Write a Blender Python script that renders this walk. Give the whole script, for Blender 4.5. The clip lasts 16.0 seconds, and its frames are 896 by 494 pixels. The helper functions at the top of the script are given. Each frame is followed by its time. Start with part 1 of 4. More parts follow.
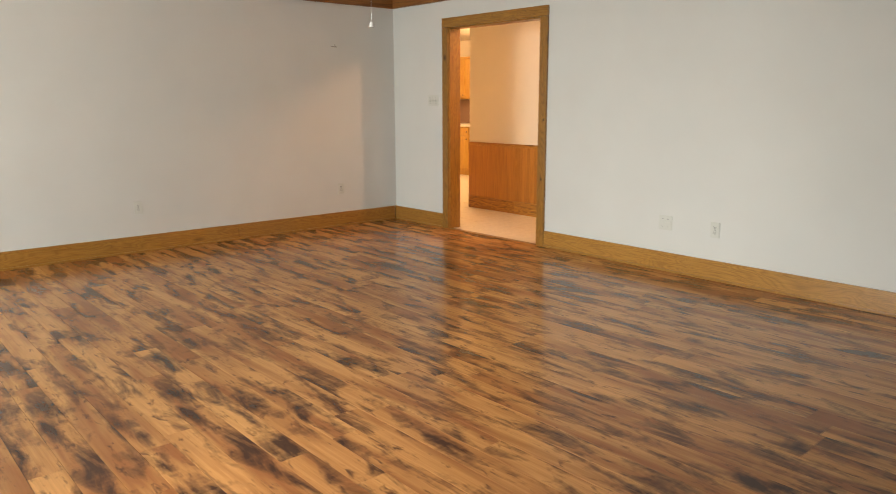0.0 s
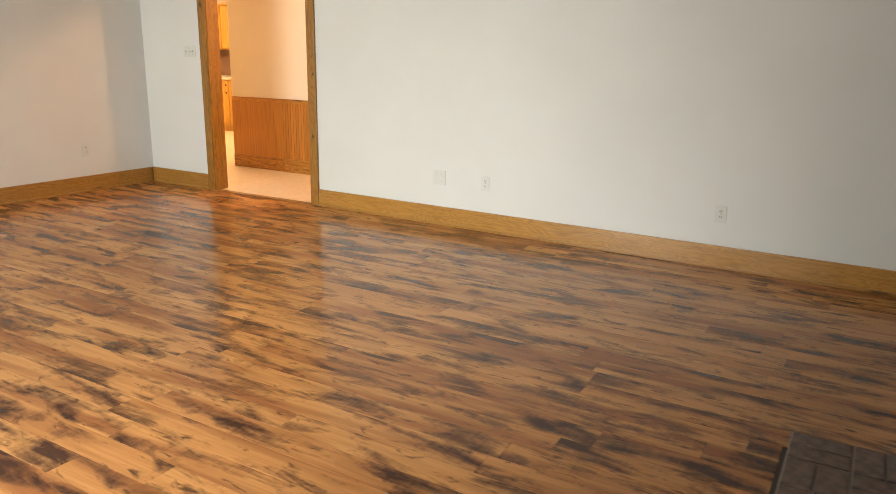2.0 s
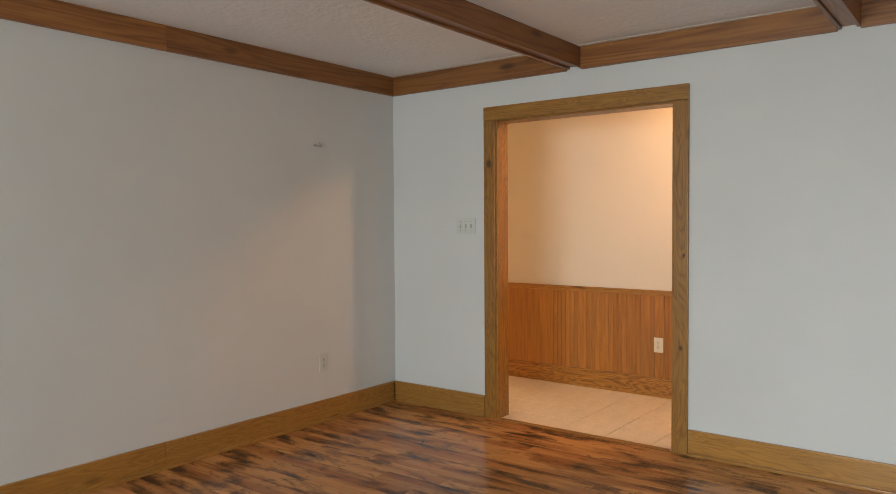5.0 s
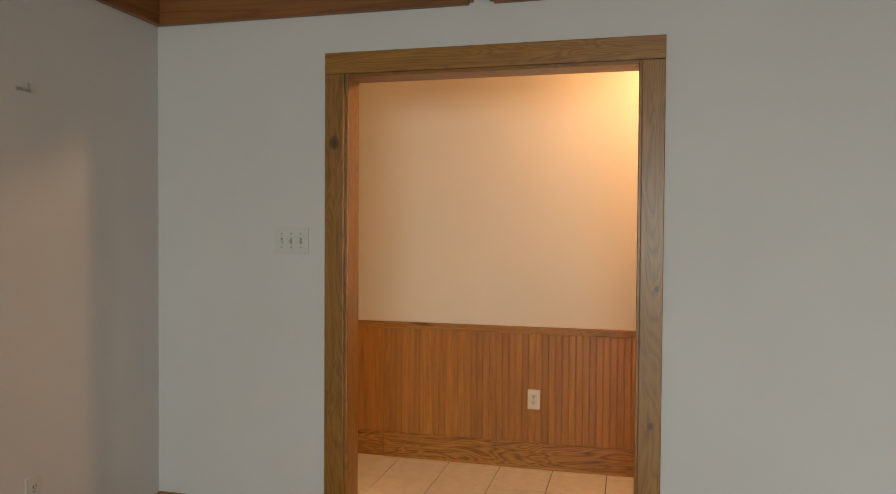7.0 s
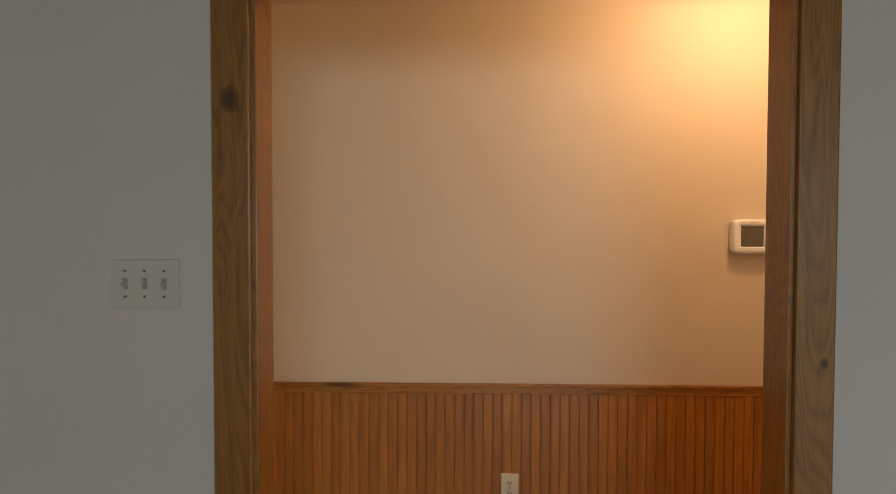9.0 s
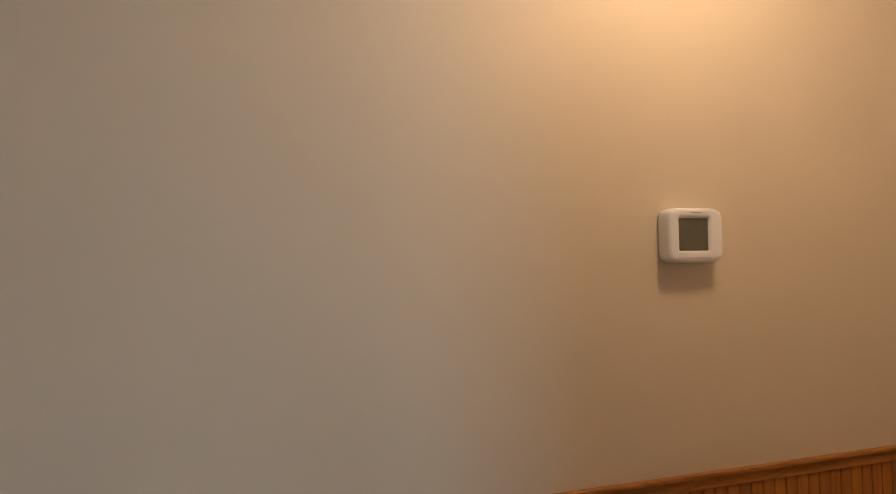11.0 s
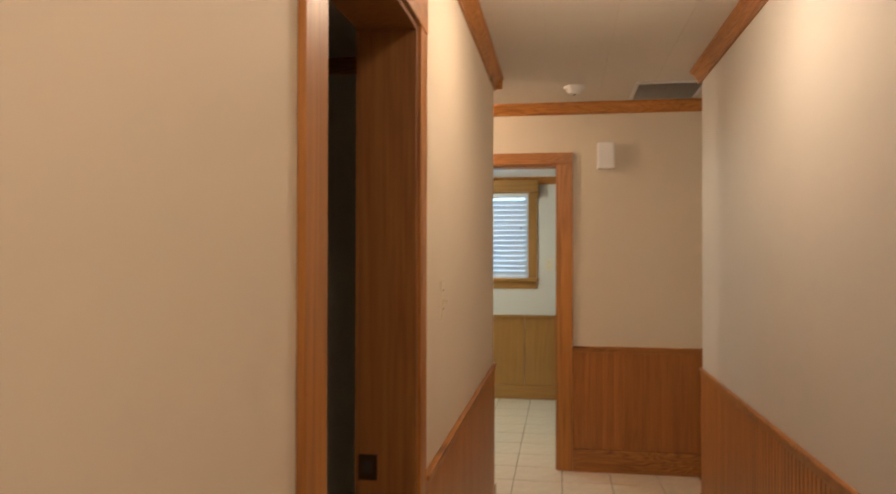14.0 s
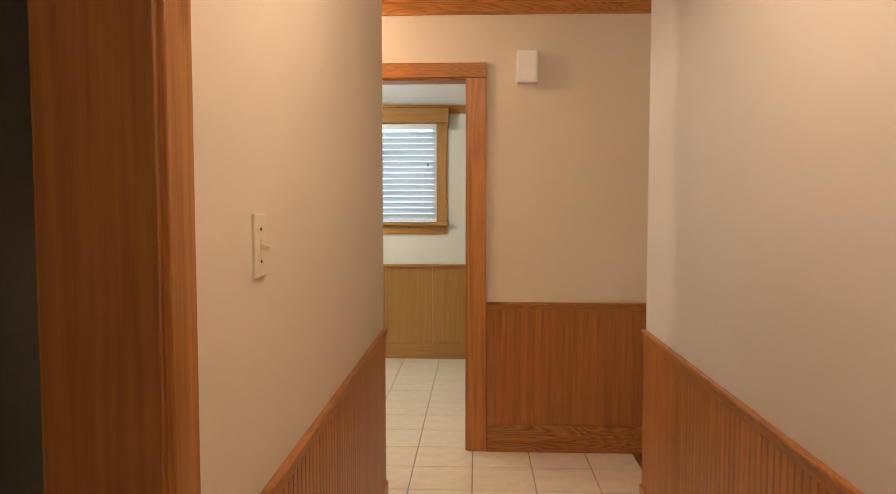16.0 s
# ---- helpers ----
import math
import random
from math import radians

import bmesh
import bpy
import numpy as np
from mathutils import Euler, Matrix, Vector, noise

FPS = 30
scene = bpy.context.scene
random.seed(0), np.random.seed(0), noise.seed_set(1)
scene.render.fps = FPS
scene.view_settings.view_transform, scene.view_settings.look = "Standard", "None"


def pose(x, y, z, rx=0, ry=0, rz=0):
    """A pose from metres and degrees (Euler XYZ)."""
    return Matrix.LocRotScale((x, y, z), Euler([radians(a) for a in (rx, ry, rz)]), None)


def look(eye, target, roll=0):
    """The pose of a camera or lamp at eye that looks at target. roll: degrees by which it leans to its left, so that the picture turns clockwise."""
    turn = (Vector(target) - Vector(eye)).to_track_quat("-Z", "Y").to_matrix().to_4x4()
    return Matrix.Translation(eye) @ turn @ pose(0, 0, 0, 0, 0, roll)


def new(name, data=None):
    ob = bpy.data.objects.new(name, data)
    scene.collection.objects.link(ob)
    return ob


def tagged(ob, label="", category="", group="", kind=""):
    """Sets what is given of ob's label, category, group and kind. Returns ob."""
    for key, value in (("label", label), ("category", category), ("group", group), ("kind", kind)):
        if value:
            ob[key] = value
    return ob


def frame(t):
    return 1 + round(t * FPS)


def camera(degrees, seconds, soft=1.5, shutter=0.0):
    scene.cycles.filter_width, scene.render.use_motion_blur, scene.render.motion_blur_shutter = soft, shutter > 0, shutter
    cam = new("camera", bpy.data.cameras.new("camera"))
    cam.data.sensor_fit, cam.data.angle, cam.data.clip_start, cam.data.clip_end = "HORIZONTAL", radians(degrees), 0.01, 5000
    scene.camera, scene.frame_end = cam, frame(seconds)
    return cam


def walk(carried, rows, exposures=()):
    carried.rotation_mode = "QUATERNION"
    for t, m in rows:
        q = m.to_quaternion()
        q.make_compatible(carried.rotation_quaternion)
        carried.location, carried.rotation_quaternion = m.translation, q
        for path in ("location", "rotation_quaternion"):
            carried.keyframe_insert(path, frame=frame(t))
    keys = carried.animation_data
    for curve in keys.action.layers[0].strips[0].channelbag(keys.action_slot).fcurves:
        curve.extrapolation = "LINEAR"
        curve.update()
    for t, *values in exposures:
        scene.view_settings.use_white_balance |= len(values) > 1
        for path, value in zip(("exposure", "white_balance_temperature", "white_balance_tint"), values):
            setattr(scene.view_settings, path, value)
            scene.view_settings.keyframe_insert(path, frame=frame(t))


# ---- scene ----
cam = camera(62.9, 16.0, soft=0.6, shutter=0.25)
PATH = [
    (0, (6.697, -5.054, 1.326), (5.219, -3.765, 0.935), -0.2),
    (0.5, (6.99, -5.13, 1.318), (5.602, -3.758, 0.882), -0.3),
    (1, (7.179, -5.167, 1.336), (5.877, -3.723, 0.868), -0.2),
    (1.5, (7.046, -5.161, 1.39), (6.003, -3.532, 0.883), 0.0),
    (2, (6.568, -5.035, 1.345), (5.589, -3.367, 0.836), 1.0),
    (2.5, (6.136, -4.783, 1.311), (5.085, -3.159, 0.805), 1.0),
    (3, (5.588, -4.623, 1.302), (4.423, -3.073, 0.81), 1.3),
    (3.5, (5.053, -4.591, 1.323), (3.804, -3.078, 0.931), 1.3),
    (4, (4.448, -4.432, 1.351), (3.153, -2.913, 1.216), 1.1),
    (4.1, (4.297, -4.38, 1.357), (2.997, -2.864, 1.255), 0.8),
    (4.2, (4.25, -4.382, 1.36), (2.95, -2.866, 1.262), 0.9),
    (6.3, (2.478, -3.378, 1.366), (1.736, -1.521, 1.32), 0.1),
    (6.4, (2.43, -3.306, 1.373), (1.731, -1.433, 1.324), 0.6),
    (6.5, (2.393, -3.259, 1.379), (1.714, -1.379, 1.329), 0.4),
    (7, (2.144, -2.98, 1.388), (1.655, -1.042, 1.339), 0.4),
    (7.5, (1.939, -2.616, 1.403), (1.565, -0.652, 1.355), 0.6),
    (8, (1.66, -2.307, 1.402), (1.399, -0.325, 1.356), 0.6),
    (8.5, (1.531, -1.991, 1.496), (1.368, 0.001, 1.419), 0.0),
    (9, (1.439, -1.689, 1.479), (1.376, 0.309, 1.409), 0.1),
    (9.1, (1.408, -1.62, 1.475), (1.394, 0.379, 1.407), 0.1),
    (9.2, (1.386, -1.574, 1.471), (1.408, 0.425, 1.407), 0.2),
    (11.3, (1.318, -0.17, 1.334), (2.088, 1.676, 1.408), -0.7),
    (11.5, (1.31, -0.144, 1.332), (2.109, 1.688, 1.395), -0.1),
    (12, (1.571, 0.115, 1.427), (2.551, 1.858, 1.383), 0.4),
    (12.5, (1.697, 0.438, 1.468), (3.171, 1.787, 1.376), 0.4),
    (12.8, (1.811, 0.589, 1.421), (3.526, 1.616, 1.377), -1.3),
    (13, (1.844, 0.608, 1.43), (3.631, 1.502, 1.354), -0.0),
    (13.2, (1.962, 0.641, 1.427), (3.806, 1.413, 1.345), -0.6),
    (13.5, (2.100, 0.678, 1.432), (3.982, 1.355, 1.332), 0.1),
    (14, (2.532, 0.881, 1.43), (4.509, 1.186, 1.451), 0.1),
    (14.2, (2.590, 0.898, 1.415), (4.580, 1.042, 1.548), 0.1),
    (14.5, (2.668, 0.911, 1.392), (4.662, 0.906, 1.542), -0.0),
    (15, (2.921, 0.797, 1.386), (4.914, 0.701, 1.521), -0.1),
    (15.2, (3.038, 0.784, 1.386), (5.034, 0.684, 1.466), 0.3),
    (15.5, (3.213, 0.775, 1.375), (5.211, 0.688, 1.354), 0.0),
    (15.6, (3.277, 0.81, 1.384), (5.274, 0.74, 1.303), 1.0),
    (16, (3.502, 0.853, 1.366), (5.497, 0.932, 1.245), -0.0),
]
# stops, kelvin, tint
EXPOSURES = [(0.0, 0.6, 7500, 10), (1.0, 0.92, 7500, 10), (2.5, 0.92, 7500, 10), (3.2, 0.8, 7100, 9), (4.2, 0.42, 6600, 8), (6.3, -0.14, 7100, 9), (7.0, -0.3, 7250, 9), (8.0, -0.7, 7350, 9), (9.2, -0.95, 7000, 9), (11.3, -1.1, 5150, -3), (12.5, -0.78, 4550, -8), (13.5, -0.58, 4680, -4), (14.5, -0.76, 4860, -3), (16.0, -0.34, 4960, 1)]
walk(cam, [(t, look(eye, target, roll)) for t, eye, target, roll in PATH], exposures=EXPOSURES)

# ---- light ----
world = bpy.data.worlds.new("world")
scene.world = world
world.use_nodes = True
wt = world.node_tree
sky = wt.nodes.new("ShaderNodeTexSky")
sky.sky_type, sky.sun_disc, sky.sun_elevation, sky.sun_rotation = "NISHITA", False, radians(50), radians(200)
wt.links.new(sky.outputs[0], wt.nodes["Background"].inputs[0])
wt.nodes["Background"].inputs[1].default_value = 0.12
sun_data = bpy.data.lights.new("sun", "SUN")
sun_data.energy, sun_data.angle, sun_data.color = 2.5, radians(0.5), (1, 0.95, 0.88)
sun = new("sun", sun_data)
sun.matrix_world = look((0, 20, 30), (0, 0, 0))


def area(name, eye, target, sx, sy, watts, color, spread=180):
    d = bpy.data.lights.new(name, "AREA")
    d.shape, d.size, d.size_y, d.energy, d.color, d.spread = "RECTANGLE", sx, sy, watts, color, radians(spread)
    ob = new(name, d)
    ob.matrix_world = look(eye, target)
    return ob


def bulb(name, x, y, z, watts, color, radius=0.05):
    d = bpy.data.lights.new(name, "POINT")
    d.energy, d.color, d.shadow_soft_size = watts, color, radius
    ob = new(name, d)
    ob.location = (x, y, z)
    return ob


DAY = (0.78, 0.93, 1.0)
WARM = (1.0, 0.562, 0.292)
# daylight at the living room's windows, narrowed a little by the lamp's spread
area("window_light_south", (3.0, -8.22, 1.35), (3.0, 0, 1.1), 3.0, 1.5, 150, DAY, 150)
# added lamp that brightens the floor, set in an opening of the blocking wall
area("glazed_door_light", (5.25, -5.95, 1.25), (4.4, -3.3, -0.1), 0.9, 1.8, 12, (0.92, 0.97, 1.0), 66)
area("window_light_far", (10.7, 1.67, 1.75), (8, 1.67, 1.6), 1.6, 1.5, 24, (0.78, 0.9, 1.0))
# lamps of the hall
bulb("hall_bulb", 2.50, 0.70, 2.345, 46, WARM, 0.08)
bulb("hall_bulb", 4.87, 0.71, 2.352, 42, WARM, 0.1)
bulb("cross_hall_bulb", 6.95, 2.1, 2.36, 60, WARM)
# unseen bulbs, added to brighten the far room and the kitchen
bulb("far_room_bulb", 8.6, 2.4, 2.04, 75, (1.0, 0.78, 0.5), 0.1)
bulb("kitchen_bulb", -2.2, 2.4, 2.33, 135, (1.0, 0.64, 0.36), 0.12)


# ---- materials ----
def nodes_of(name):
    m = bpy.data.materials.new(name)
    m.use_nodes = True
    t = m.node_tree
    return m, t, t.nodes["Principled BSDF"]


def add(t, kind, **inputs):
    n = t.nodes.new(kind)
    for k, v in inputs.items():
        n.inputs[k.replace("_", " ")].default_value = v
    return n


def ramp(t, fac, stops):
    n = t.nodes.new("ShaderNodeValToRGB")
    e = n.color_ramp.elements
    while len(e) < len(stops):
        e.new(0.5)
    for i, (p, c) in enumerate(stops):
        e[i].position, e[i].color = p, (*c, 1)
    t.links.new(fac, n.inputs[0])
    return n.outputs[0]


def mix(t, fac, a, b, blend="MIX"):
    n = t.nodes.new("ShaderNodeMix")
    n.data_type, n.blend_type = "RGBA", blend
    for sock, v in ((n.inputs[0], fac), (n.inputs[6], a), (n.inputs[7], b)):
        if isinstance(v, (int, float)):
            sock.default_value = v
        elif isinstance(v, tuple):
            sock.default_value = (*v, 1)
        else:
            t.links.new(v, sock)
    return n.outputs[2]


def bump(t, bsdf, height, strength, dist=0.002):
    n = t.nodes.new("ShaderNodeBump")
    n.inputs["Strength"].default_value, n.inputs["Distance"].default_value = strength, dist
    t.links.new(height, n.inputs["Height"])
    t.links.new(n.outputs[0], bsdf.inputs["Normal"])


def coords(t, scale, shift=0.0):
    """Object coordinates stretched by scale, moved by each piece's own random number."""
    tc = t.nodes.new("ShaderNodeTexCoord")
    mp = t.nodes.new("ShaderNodeMapping")
    mp.inputs["Scale"].default_value = scale
    t.links.new(tc.outputs["Object"], mp.inputs["Vector"])
    if shift:
        oi = t.nodes.new("ShaderNodeObjectInfo")
        mul = t.nodes.new("ShaderNodeMath")
        mul.operation = "MULTIPLY"
        mul.inputs[1].default_value = shift
        t.links.new(oi.outputs["Random"], mul.inputs[0])
        t.links.new(mul.outputs[0], mp.inputs["Location"])
    return mp.outputs[0]


def noise_tex(t, vec, scale, detail=4.0, rough=0.55, dist=0.0):
    n = add(t, "ShaderNodeTexNoise", Scale=scale, Detail=detail, Roughness=rough, Distortion=dist)
    t.links.new(vec, n.inputs["Vector"])
    return n.outputs["Fac"]


def plaster(name, color, dirt, rough=0.7, bumps=0.25, scale=60):
    m, t, b = nodes_of(name)
    v = coords(t, (1, 1, 1))
    big = noise_tex(t, v, 1.3, 3)
    c = mix(t, ramp(t, big, [(0.35, (0, 0, 0)), (0.75, (1, 1, 1))]), color, dirt)
    t.links.new(c, b.inputs["Base Color"])
    b.inputs["Roughness"].default_value = rough
    bump(t, b, noise_tex(t, v, scale, 4), bumps, 0.006 if bumps > 0.9 else 0.003)
    return m


def wood(name, light, mid, dark, axis, rough=0.35, knots=True, grain=1.0, coat=0.0, vary=0.35, wild=False, calm=0.0, spots=()):
    """Stained pine or oak whose grain runs along axis 0, 1 or 2."""
    m, t, b = nodes_of(name)
    s = [9.0 * grain] * 3
    s[axis] = (1.3 if wild else 0.55) * grain
    v = coords(t, tuple(s), 37.0)
    wave = add(t, "ShaderNodeTexNoise", Scale=1.1, Detail=2.0, Roughness=0.5, Distortion=1.1 if wild else 0.6)
    t.links.new(v, wave.inputs["Vector"])
    rings = t.nodes.new("ShaderNodeMath")
    rings.operation = "PINGPONG"
    rings.inputs[1].default_value = 0.5
    mul = t.nodes.new("ShaderNodeMath")
    mul.operation = "MULTIPLY"
    mul.inputs[1].default_value = 14.0 if wild else 7.0
    t.links.new(wave.outputs["Fac"], mul.inputs[0])
    t.links.new(mul.outputs[0], rings.inputs[0])
    c = ramp(t, rings.outputs[0], [(0.0, tuple(1.25 * x for x in dark)), (0.2, mid), (0.5, light)])
    c = mix(t, calm, c, tuple((x + y) / 2 for x, y in zip(light, mid)))
    s2 = [90.0 * grain] * 3
    s2[axis] = 3.0 * grain
    fine = noise_tex(t, coords(t, tuple(s2), 11.0), 1.0, 5, 0.7)
    c = mix(t, 0.38 if wild else 0.45, c, ramp(t, fine, [(0.3, dark), (0.62, light)]))
    if vary:
        oi = t.nodes.new("ShaderNodeObjectInfo")
        c = mix(t, ramp(t, oi.outputs["Random"], [(0.0, (0, 0, 0)), (1.0, (vary, vary, vary))]), c, dark)
    if knots:
        k = t.nodes.new("ShaderNodeTexVoronoi")
        k.inputs["Scale"].default_value = 1.0
        s3 = [5.0, 5.0, 5.0]
        s3[axis] = 1.6
        t.links.new(coords(t, tuple(s3), 17.0), k.inputs["Vector"])
        c = mix(t, ramp(t, k.outputs["Distance"], [(0.06, (0.8, 0.8, 0.8)), (0.14, (0, 0, 0))]), c, tuple(x * 0.35 for x in dark))
    for kx, kz, size in spots:
        # one large knot, drawn out along the board
        tc = t.nodes.new("ShaderNodeTexCoord")
        mp = t.nodes.new("ShaderNodeMapping")
        mp.inputs["Location"].default_value, mp.inputs["Scale"].default_value = (-kx / size, 0, -kz * 0.7 / size), (1 / size, 0, 0.7 / size)
        t.links.new(tc.outputs["Object"], mp.inputs["Vector"])
        warp = t.nodes.new("ShaderNodeVectorMath")
        warp.operation = "LENGTH"
        t.links.new(mp.outputs[0], warp.inputs[0])
        edge = t.nodes.new("ShaderNodeMath")
        edge.operation = "MULTIPLY_ADD"
        edge.inputs[1].default_value = 0.7
        t.links.new(wave.outputs["Fac"], edge.inputs[0])
        t.links.new(warp.outputs["Value"], edge.inputs[2])
        c = mix(t, ramp(t, edge.outputs[0], [(0.62, (0.85, 0.85, 0.85)), (1.0, (0.35, 0.35, 0.35)), (1.0, (0, 0, 0))]), c, tuple(x * 0.4 for x in dark))
    t.links.new(c, b.inputs["Base Color"])
    b.inputs["Roughness"].default_value = rough
    b.inputs["Coat Weight"].default_value = coat
    b.inputs["Coat Roughness"].default_value = 0.2
    bump(t, b, fine, 0.12, 0.001)
    return m


def plain(name, color, rough=0.5, metal=0.0, speck=0.06, scale=90):
    m, t, b = nodes_of(name)
    n = noise_tex(t, coords(t, (1, 1, 1)), scale, 3)
    t.links.new(ramp(t, n, [(0.3, tuple(x * (1 - speck) for x in color)), (0.7, tuple(min(1, x * (1 + speck)) for x in color))]), b.inputs["Base Color"])
    b.inputs["Roughness"].default_value, b.inputs["Metallic"].default_value = rough, metal
    return m


def glow(name, color, strength):
    m, t, b = nodes_of(name)
    b.inputs["Base Color"].default_value = (0.9, 0.88, 0.82, 1)
    b.inputs["Emission Color"].default_value, b.inputs["Emission Strength"].default_value = (*color, 1), strength
    return m


def laminate():
    """Walnut-look laminate: honey strips with dark blotches drawn out along the strip."""
    m, t, b = nodes_of("floor_laminate")
    oi = t.nodes.new("ShaderNodeObjectInfo")
    ge = t.nodes.new("ShaderNodeNewGeometry")
    own = t.nodes.new("ShaderNodeMath")
    own.operation = "ADD"
    t.links.new(oi.outputs["Random"], own.inputs[0])
    t.links.new(ge.outputs["Random Per Island"], own.inputs[1])
    frac = t.nodes.new("ShaderNodeMath")
    frac.operation = "FRACT"
    t.links.new(own.outputs[0], frac.inputs[0])
    tc = t.nodes.new("ShaderNodeTexCoord")

    def vec(scale, shift):
        mp = t.nodes.new("ShaderNodeMapping")
        mp.inputs["Scale"].default_value = scale
        mul = t.nodes.new("ShaderNodeMath")
        mul.operation = "MULTIPLY"
        mul.inputs[1].default_value = shift
        t.links.new(own.outputs[0], mul.inputs[0])
        t.links.new(mul.outputs[0], mp.inputs["Location"])
        t.links.new(tc.outputs["Object"], mp.inputs["Vector"])
        return mp.outputs[0]
    blot = noise_tex(t, vec((2.7, 9.0, 1.0), 60.0), 1.0, 5, 0.6, 0.4)
    tone = noise_tex(t, vec((1.1, 8.0, 1.0), 31.0), 1.0, 3, 0.5, 0.3)
    streak = noise_tex(t, vec((2.5, 75.0, 1.0), 23.0), 1.0, 4, 0.65)
    fleck = noise_tex(t, vec((9.0, 26.0, 1.0), 41.0), 1.0, 3, 0.6, 0.6)
    saw = noise_tex(t, vec((75.0, 7.0, 1.0), 13.0), 1.0, 2, 0.5)
    # saw marks across the board fray the edges of the blotches
    fray = t.nodes.new("ShaderNodeMath")
    fray.operation = "MULTIPLY_ADD"
    fray.inputs[1].default_value = 0.07
    t.links.new(saw, fray.inputs[0])
    t.links.new(blot, fray.inputs[2])
    c = ramp(t, streak, [(0.28, (0.44, 0.190, 0.063)), (0.7, (0.65, 0.310, 0.108))])
    c = mix(t, 0.24, c, ramp(t, frac.outputs[0], [(0.0, (0.31, 0.115, 0.040)), (0.45, (0.53, 0.235, 0.080)), (1.0, (0.77, 0.40, 0.15))]))
    c = mix(t, ramp(t, tone, [(0.36, (0.8, 0.8, 0.8)), (0.56, (0, 0, 0))]), c, (0.25, 0.083, 0.029))
    c = mix(t, ramp(t, fray.outputs[0], [(0.52, (0, 0, 0)), (0.60, (0.52, 0.52, 0.52)), (0.69, (0.96, 0.96, 0.96))]), c, (0.052, 0.023, 0.016))
    c = mix(t, ramp(t, fleck, [(0.59, (0, 0, 0)), (0.72, (0.8, 0.8, 0.8))]), c, (0.06, 0.027, 0.018))
    t.links.new(c, b.inputs["Base Color"])
    b.inputs["Roughness"].default_value = 0.2
    b.inputs["Specular IOR Level"].default_value = 0.28
    bump(t, b, streak, 0.08, 0.0006)
    return m


M_WALL = plaster("wall_paint_white", (0.70, 0.69, 0.665), (0.66, 0.65, 0.625), 0.6, 0.12, 45)
M_HALLWALL = plaster("wall_paint_cream", (0.74, 0.675, 0.56), (0.70, 0.635, 0.52), 0.62, 0.15, 45)
M_CEIL = plaster("ceiling_texture", (0.87, 0.875, 0.885), (0.83, 0.835, 0.845), 0.85, 1.0, 26)
M_HALLCEIL = plaster("hall_ceiling_panel", (0.74, 0.71, 0.66), (0.70, 0.66, 0.60), 0.8, 0.5, 70)
# x, z and half width of the casing's large knots
CASING_KNOTS = ((0.884, 1.757, 0.036), (2.22, 0.62, 0.02), (2.235, 1.16, 0.014))
M_PINE = {a: wood("pine_casing_" + "xyz"[a], (0.44, 0.208, 0.036), (0.32, 0.138, 0.023), (0.13, 0.052, 0.009), a, 0.38, coat=0.12, wild=True, calm=0.22, spots=CASING_KNOTS if a == 2 else ()) for a in (0, 1, 2)}
M_BASE = {a: wood("pine_base_" + "xyz"[a], (0.54, 0.27, 0.06), (0.42, 0.19, 0.038), (0.19, 0.07, 0.014), a, 0.33, coat=0.15, wild=True, calm=0.3) for a in (0, 1)}
M_BEAM = {a: wood("beam_stain_" + "xyz"[a], (0.42, 0.175, 0.046), (0.30, 0.110, 0.030), (0.12, 0.041, 0.013), a, 0.38, coat=0.1) for a in (0, 1)}
M_HALLWOOD = {a: wood("hall_wood_" + "xyz"[a], (0.55, 0.255, 0.043), (0.44, 0.188, 0.031), (0.21, 0.080, 0.012), a, 0.42, coat=0.05, wild=a < 2) for a in (0, 1, 2)}
M_HALLBASE = {a: wood("hall_base_" + "xyz"[a], (0.52, 0.235, 0.040), (0.34, 0.135, 0.022), (0.085, 0.030, 0.006), a, 0.4, coat=0.08, wild=True, vary=0.1) for a in (0, 1)}
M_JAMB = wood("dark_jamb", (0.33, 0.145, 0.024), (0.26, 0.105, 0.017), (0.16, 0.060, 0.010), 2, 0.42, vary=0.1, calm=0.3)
M_CHIME = plain("chime_white", (0.88, 0.90, 0.94), 0.45, 0, 0.01)
M_NAIL_SHADE = plain("nail_grey_and_toggle_shade", (0.38, 0.36, 0.33), 0.5, 0.3)
M_BEAD = wood("bead_board", (0.51, 0.215, 0.034), (0.41, 0.162, 0.026), (0.22, 0.080, 0.013), 2, 0.4, knots=False, vary=0.42, coat=0.08, calm=0.3)
M_FLOOR = laminate()
M_TILE = plain("cream_tile", (0.76, 0.69, 0.57), 0.28, 0, 0.07, 14)
M_GROUT = plain("grout", (0.23, 0.19, 0.148), 0.9)
M_PLASTIC = plain("white_plastic", (0.82, 0.83, 0.85), 0.4, 0, 0.02)
M_IVORY = plain("ivory_plastic", (0.72, 0.66, 0.52), 0.4, 0, 0.02)
M_SLOT = plain("slot_dark", (0.05, 0.045, 0.04), 0.6)
M_HOUSING = plain("glossy_white_housing", (0.83, 0.875, 0.95), 0.32, 0, 0.01)
M_SCREEN = plain("lcd_grey", (0.13, 0.13, 0.105), 0.3)
M_PLATE = plain("worn_white_plastic", (0.65, 0.645, 0.60), 0.45, 0, 0.02)
M_BLACK = plain("black_iron", (0.012, 0.011, 0.011), 0.62, 0.0, 0.2)
M_NAVY = plain("navy_glass_reflection", (0.006, 0.010, 0.022), 0.3, 0, 0.1)
M_GREY = plain("grey_steel", (0.10, 0.10, 0.105), 0.55, 0.2)
M_BRICK = plain("hearth_brick", (0.17, 0.125, 0.108), 0.6, 0, 0.4, 25)
M_MORTAR = plain("hearth_mortar", (0.34, 0.31, 0.28), 0.9)
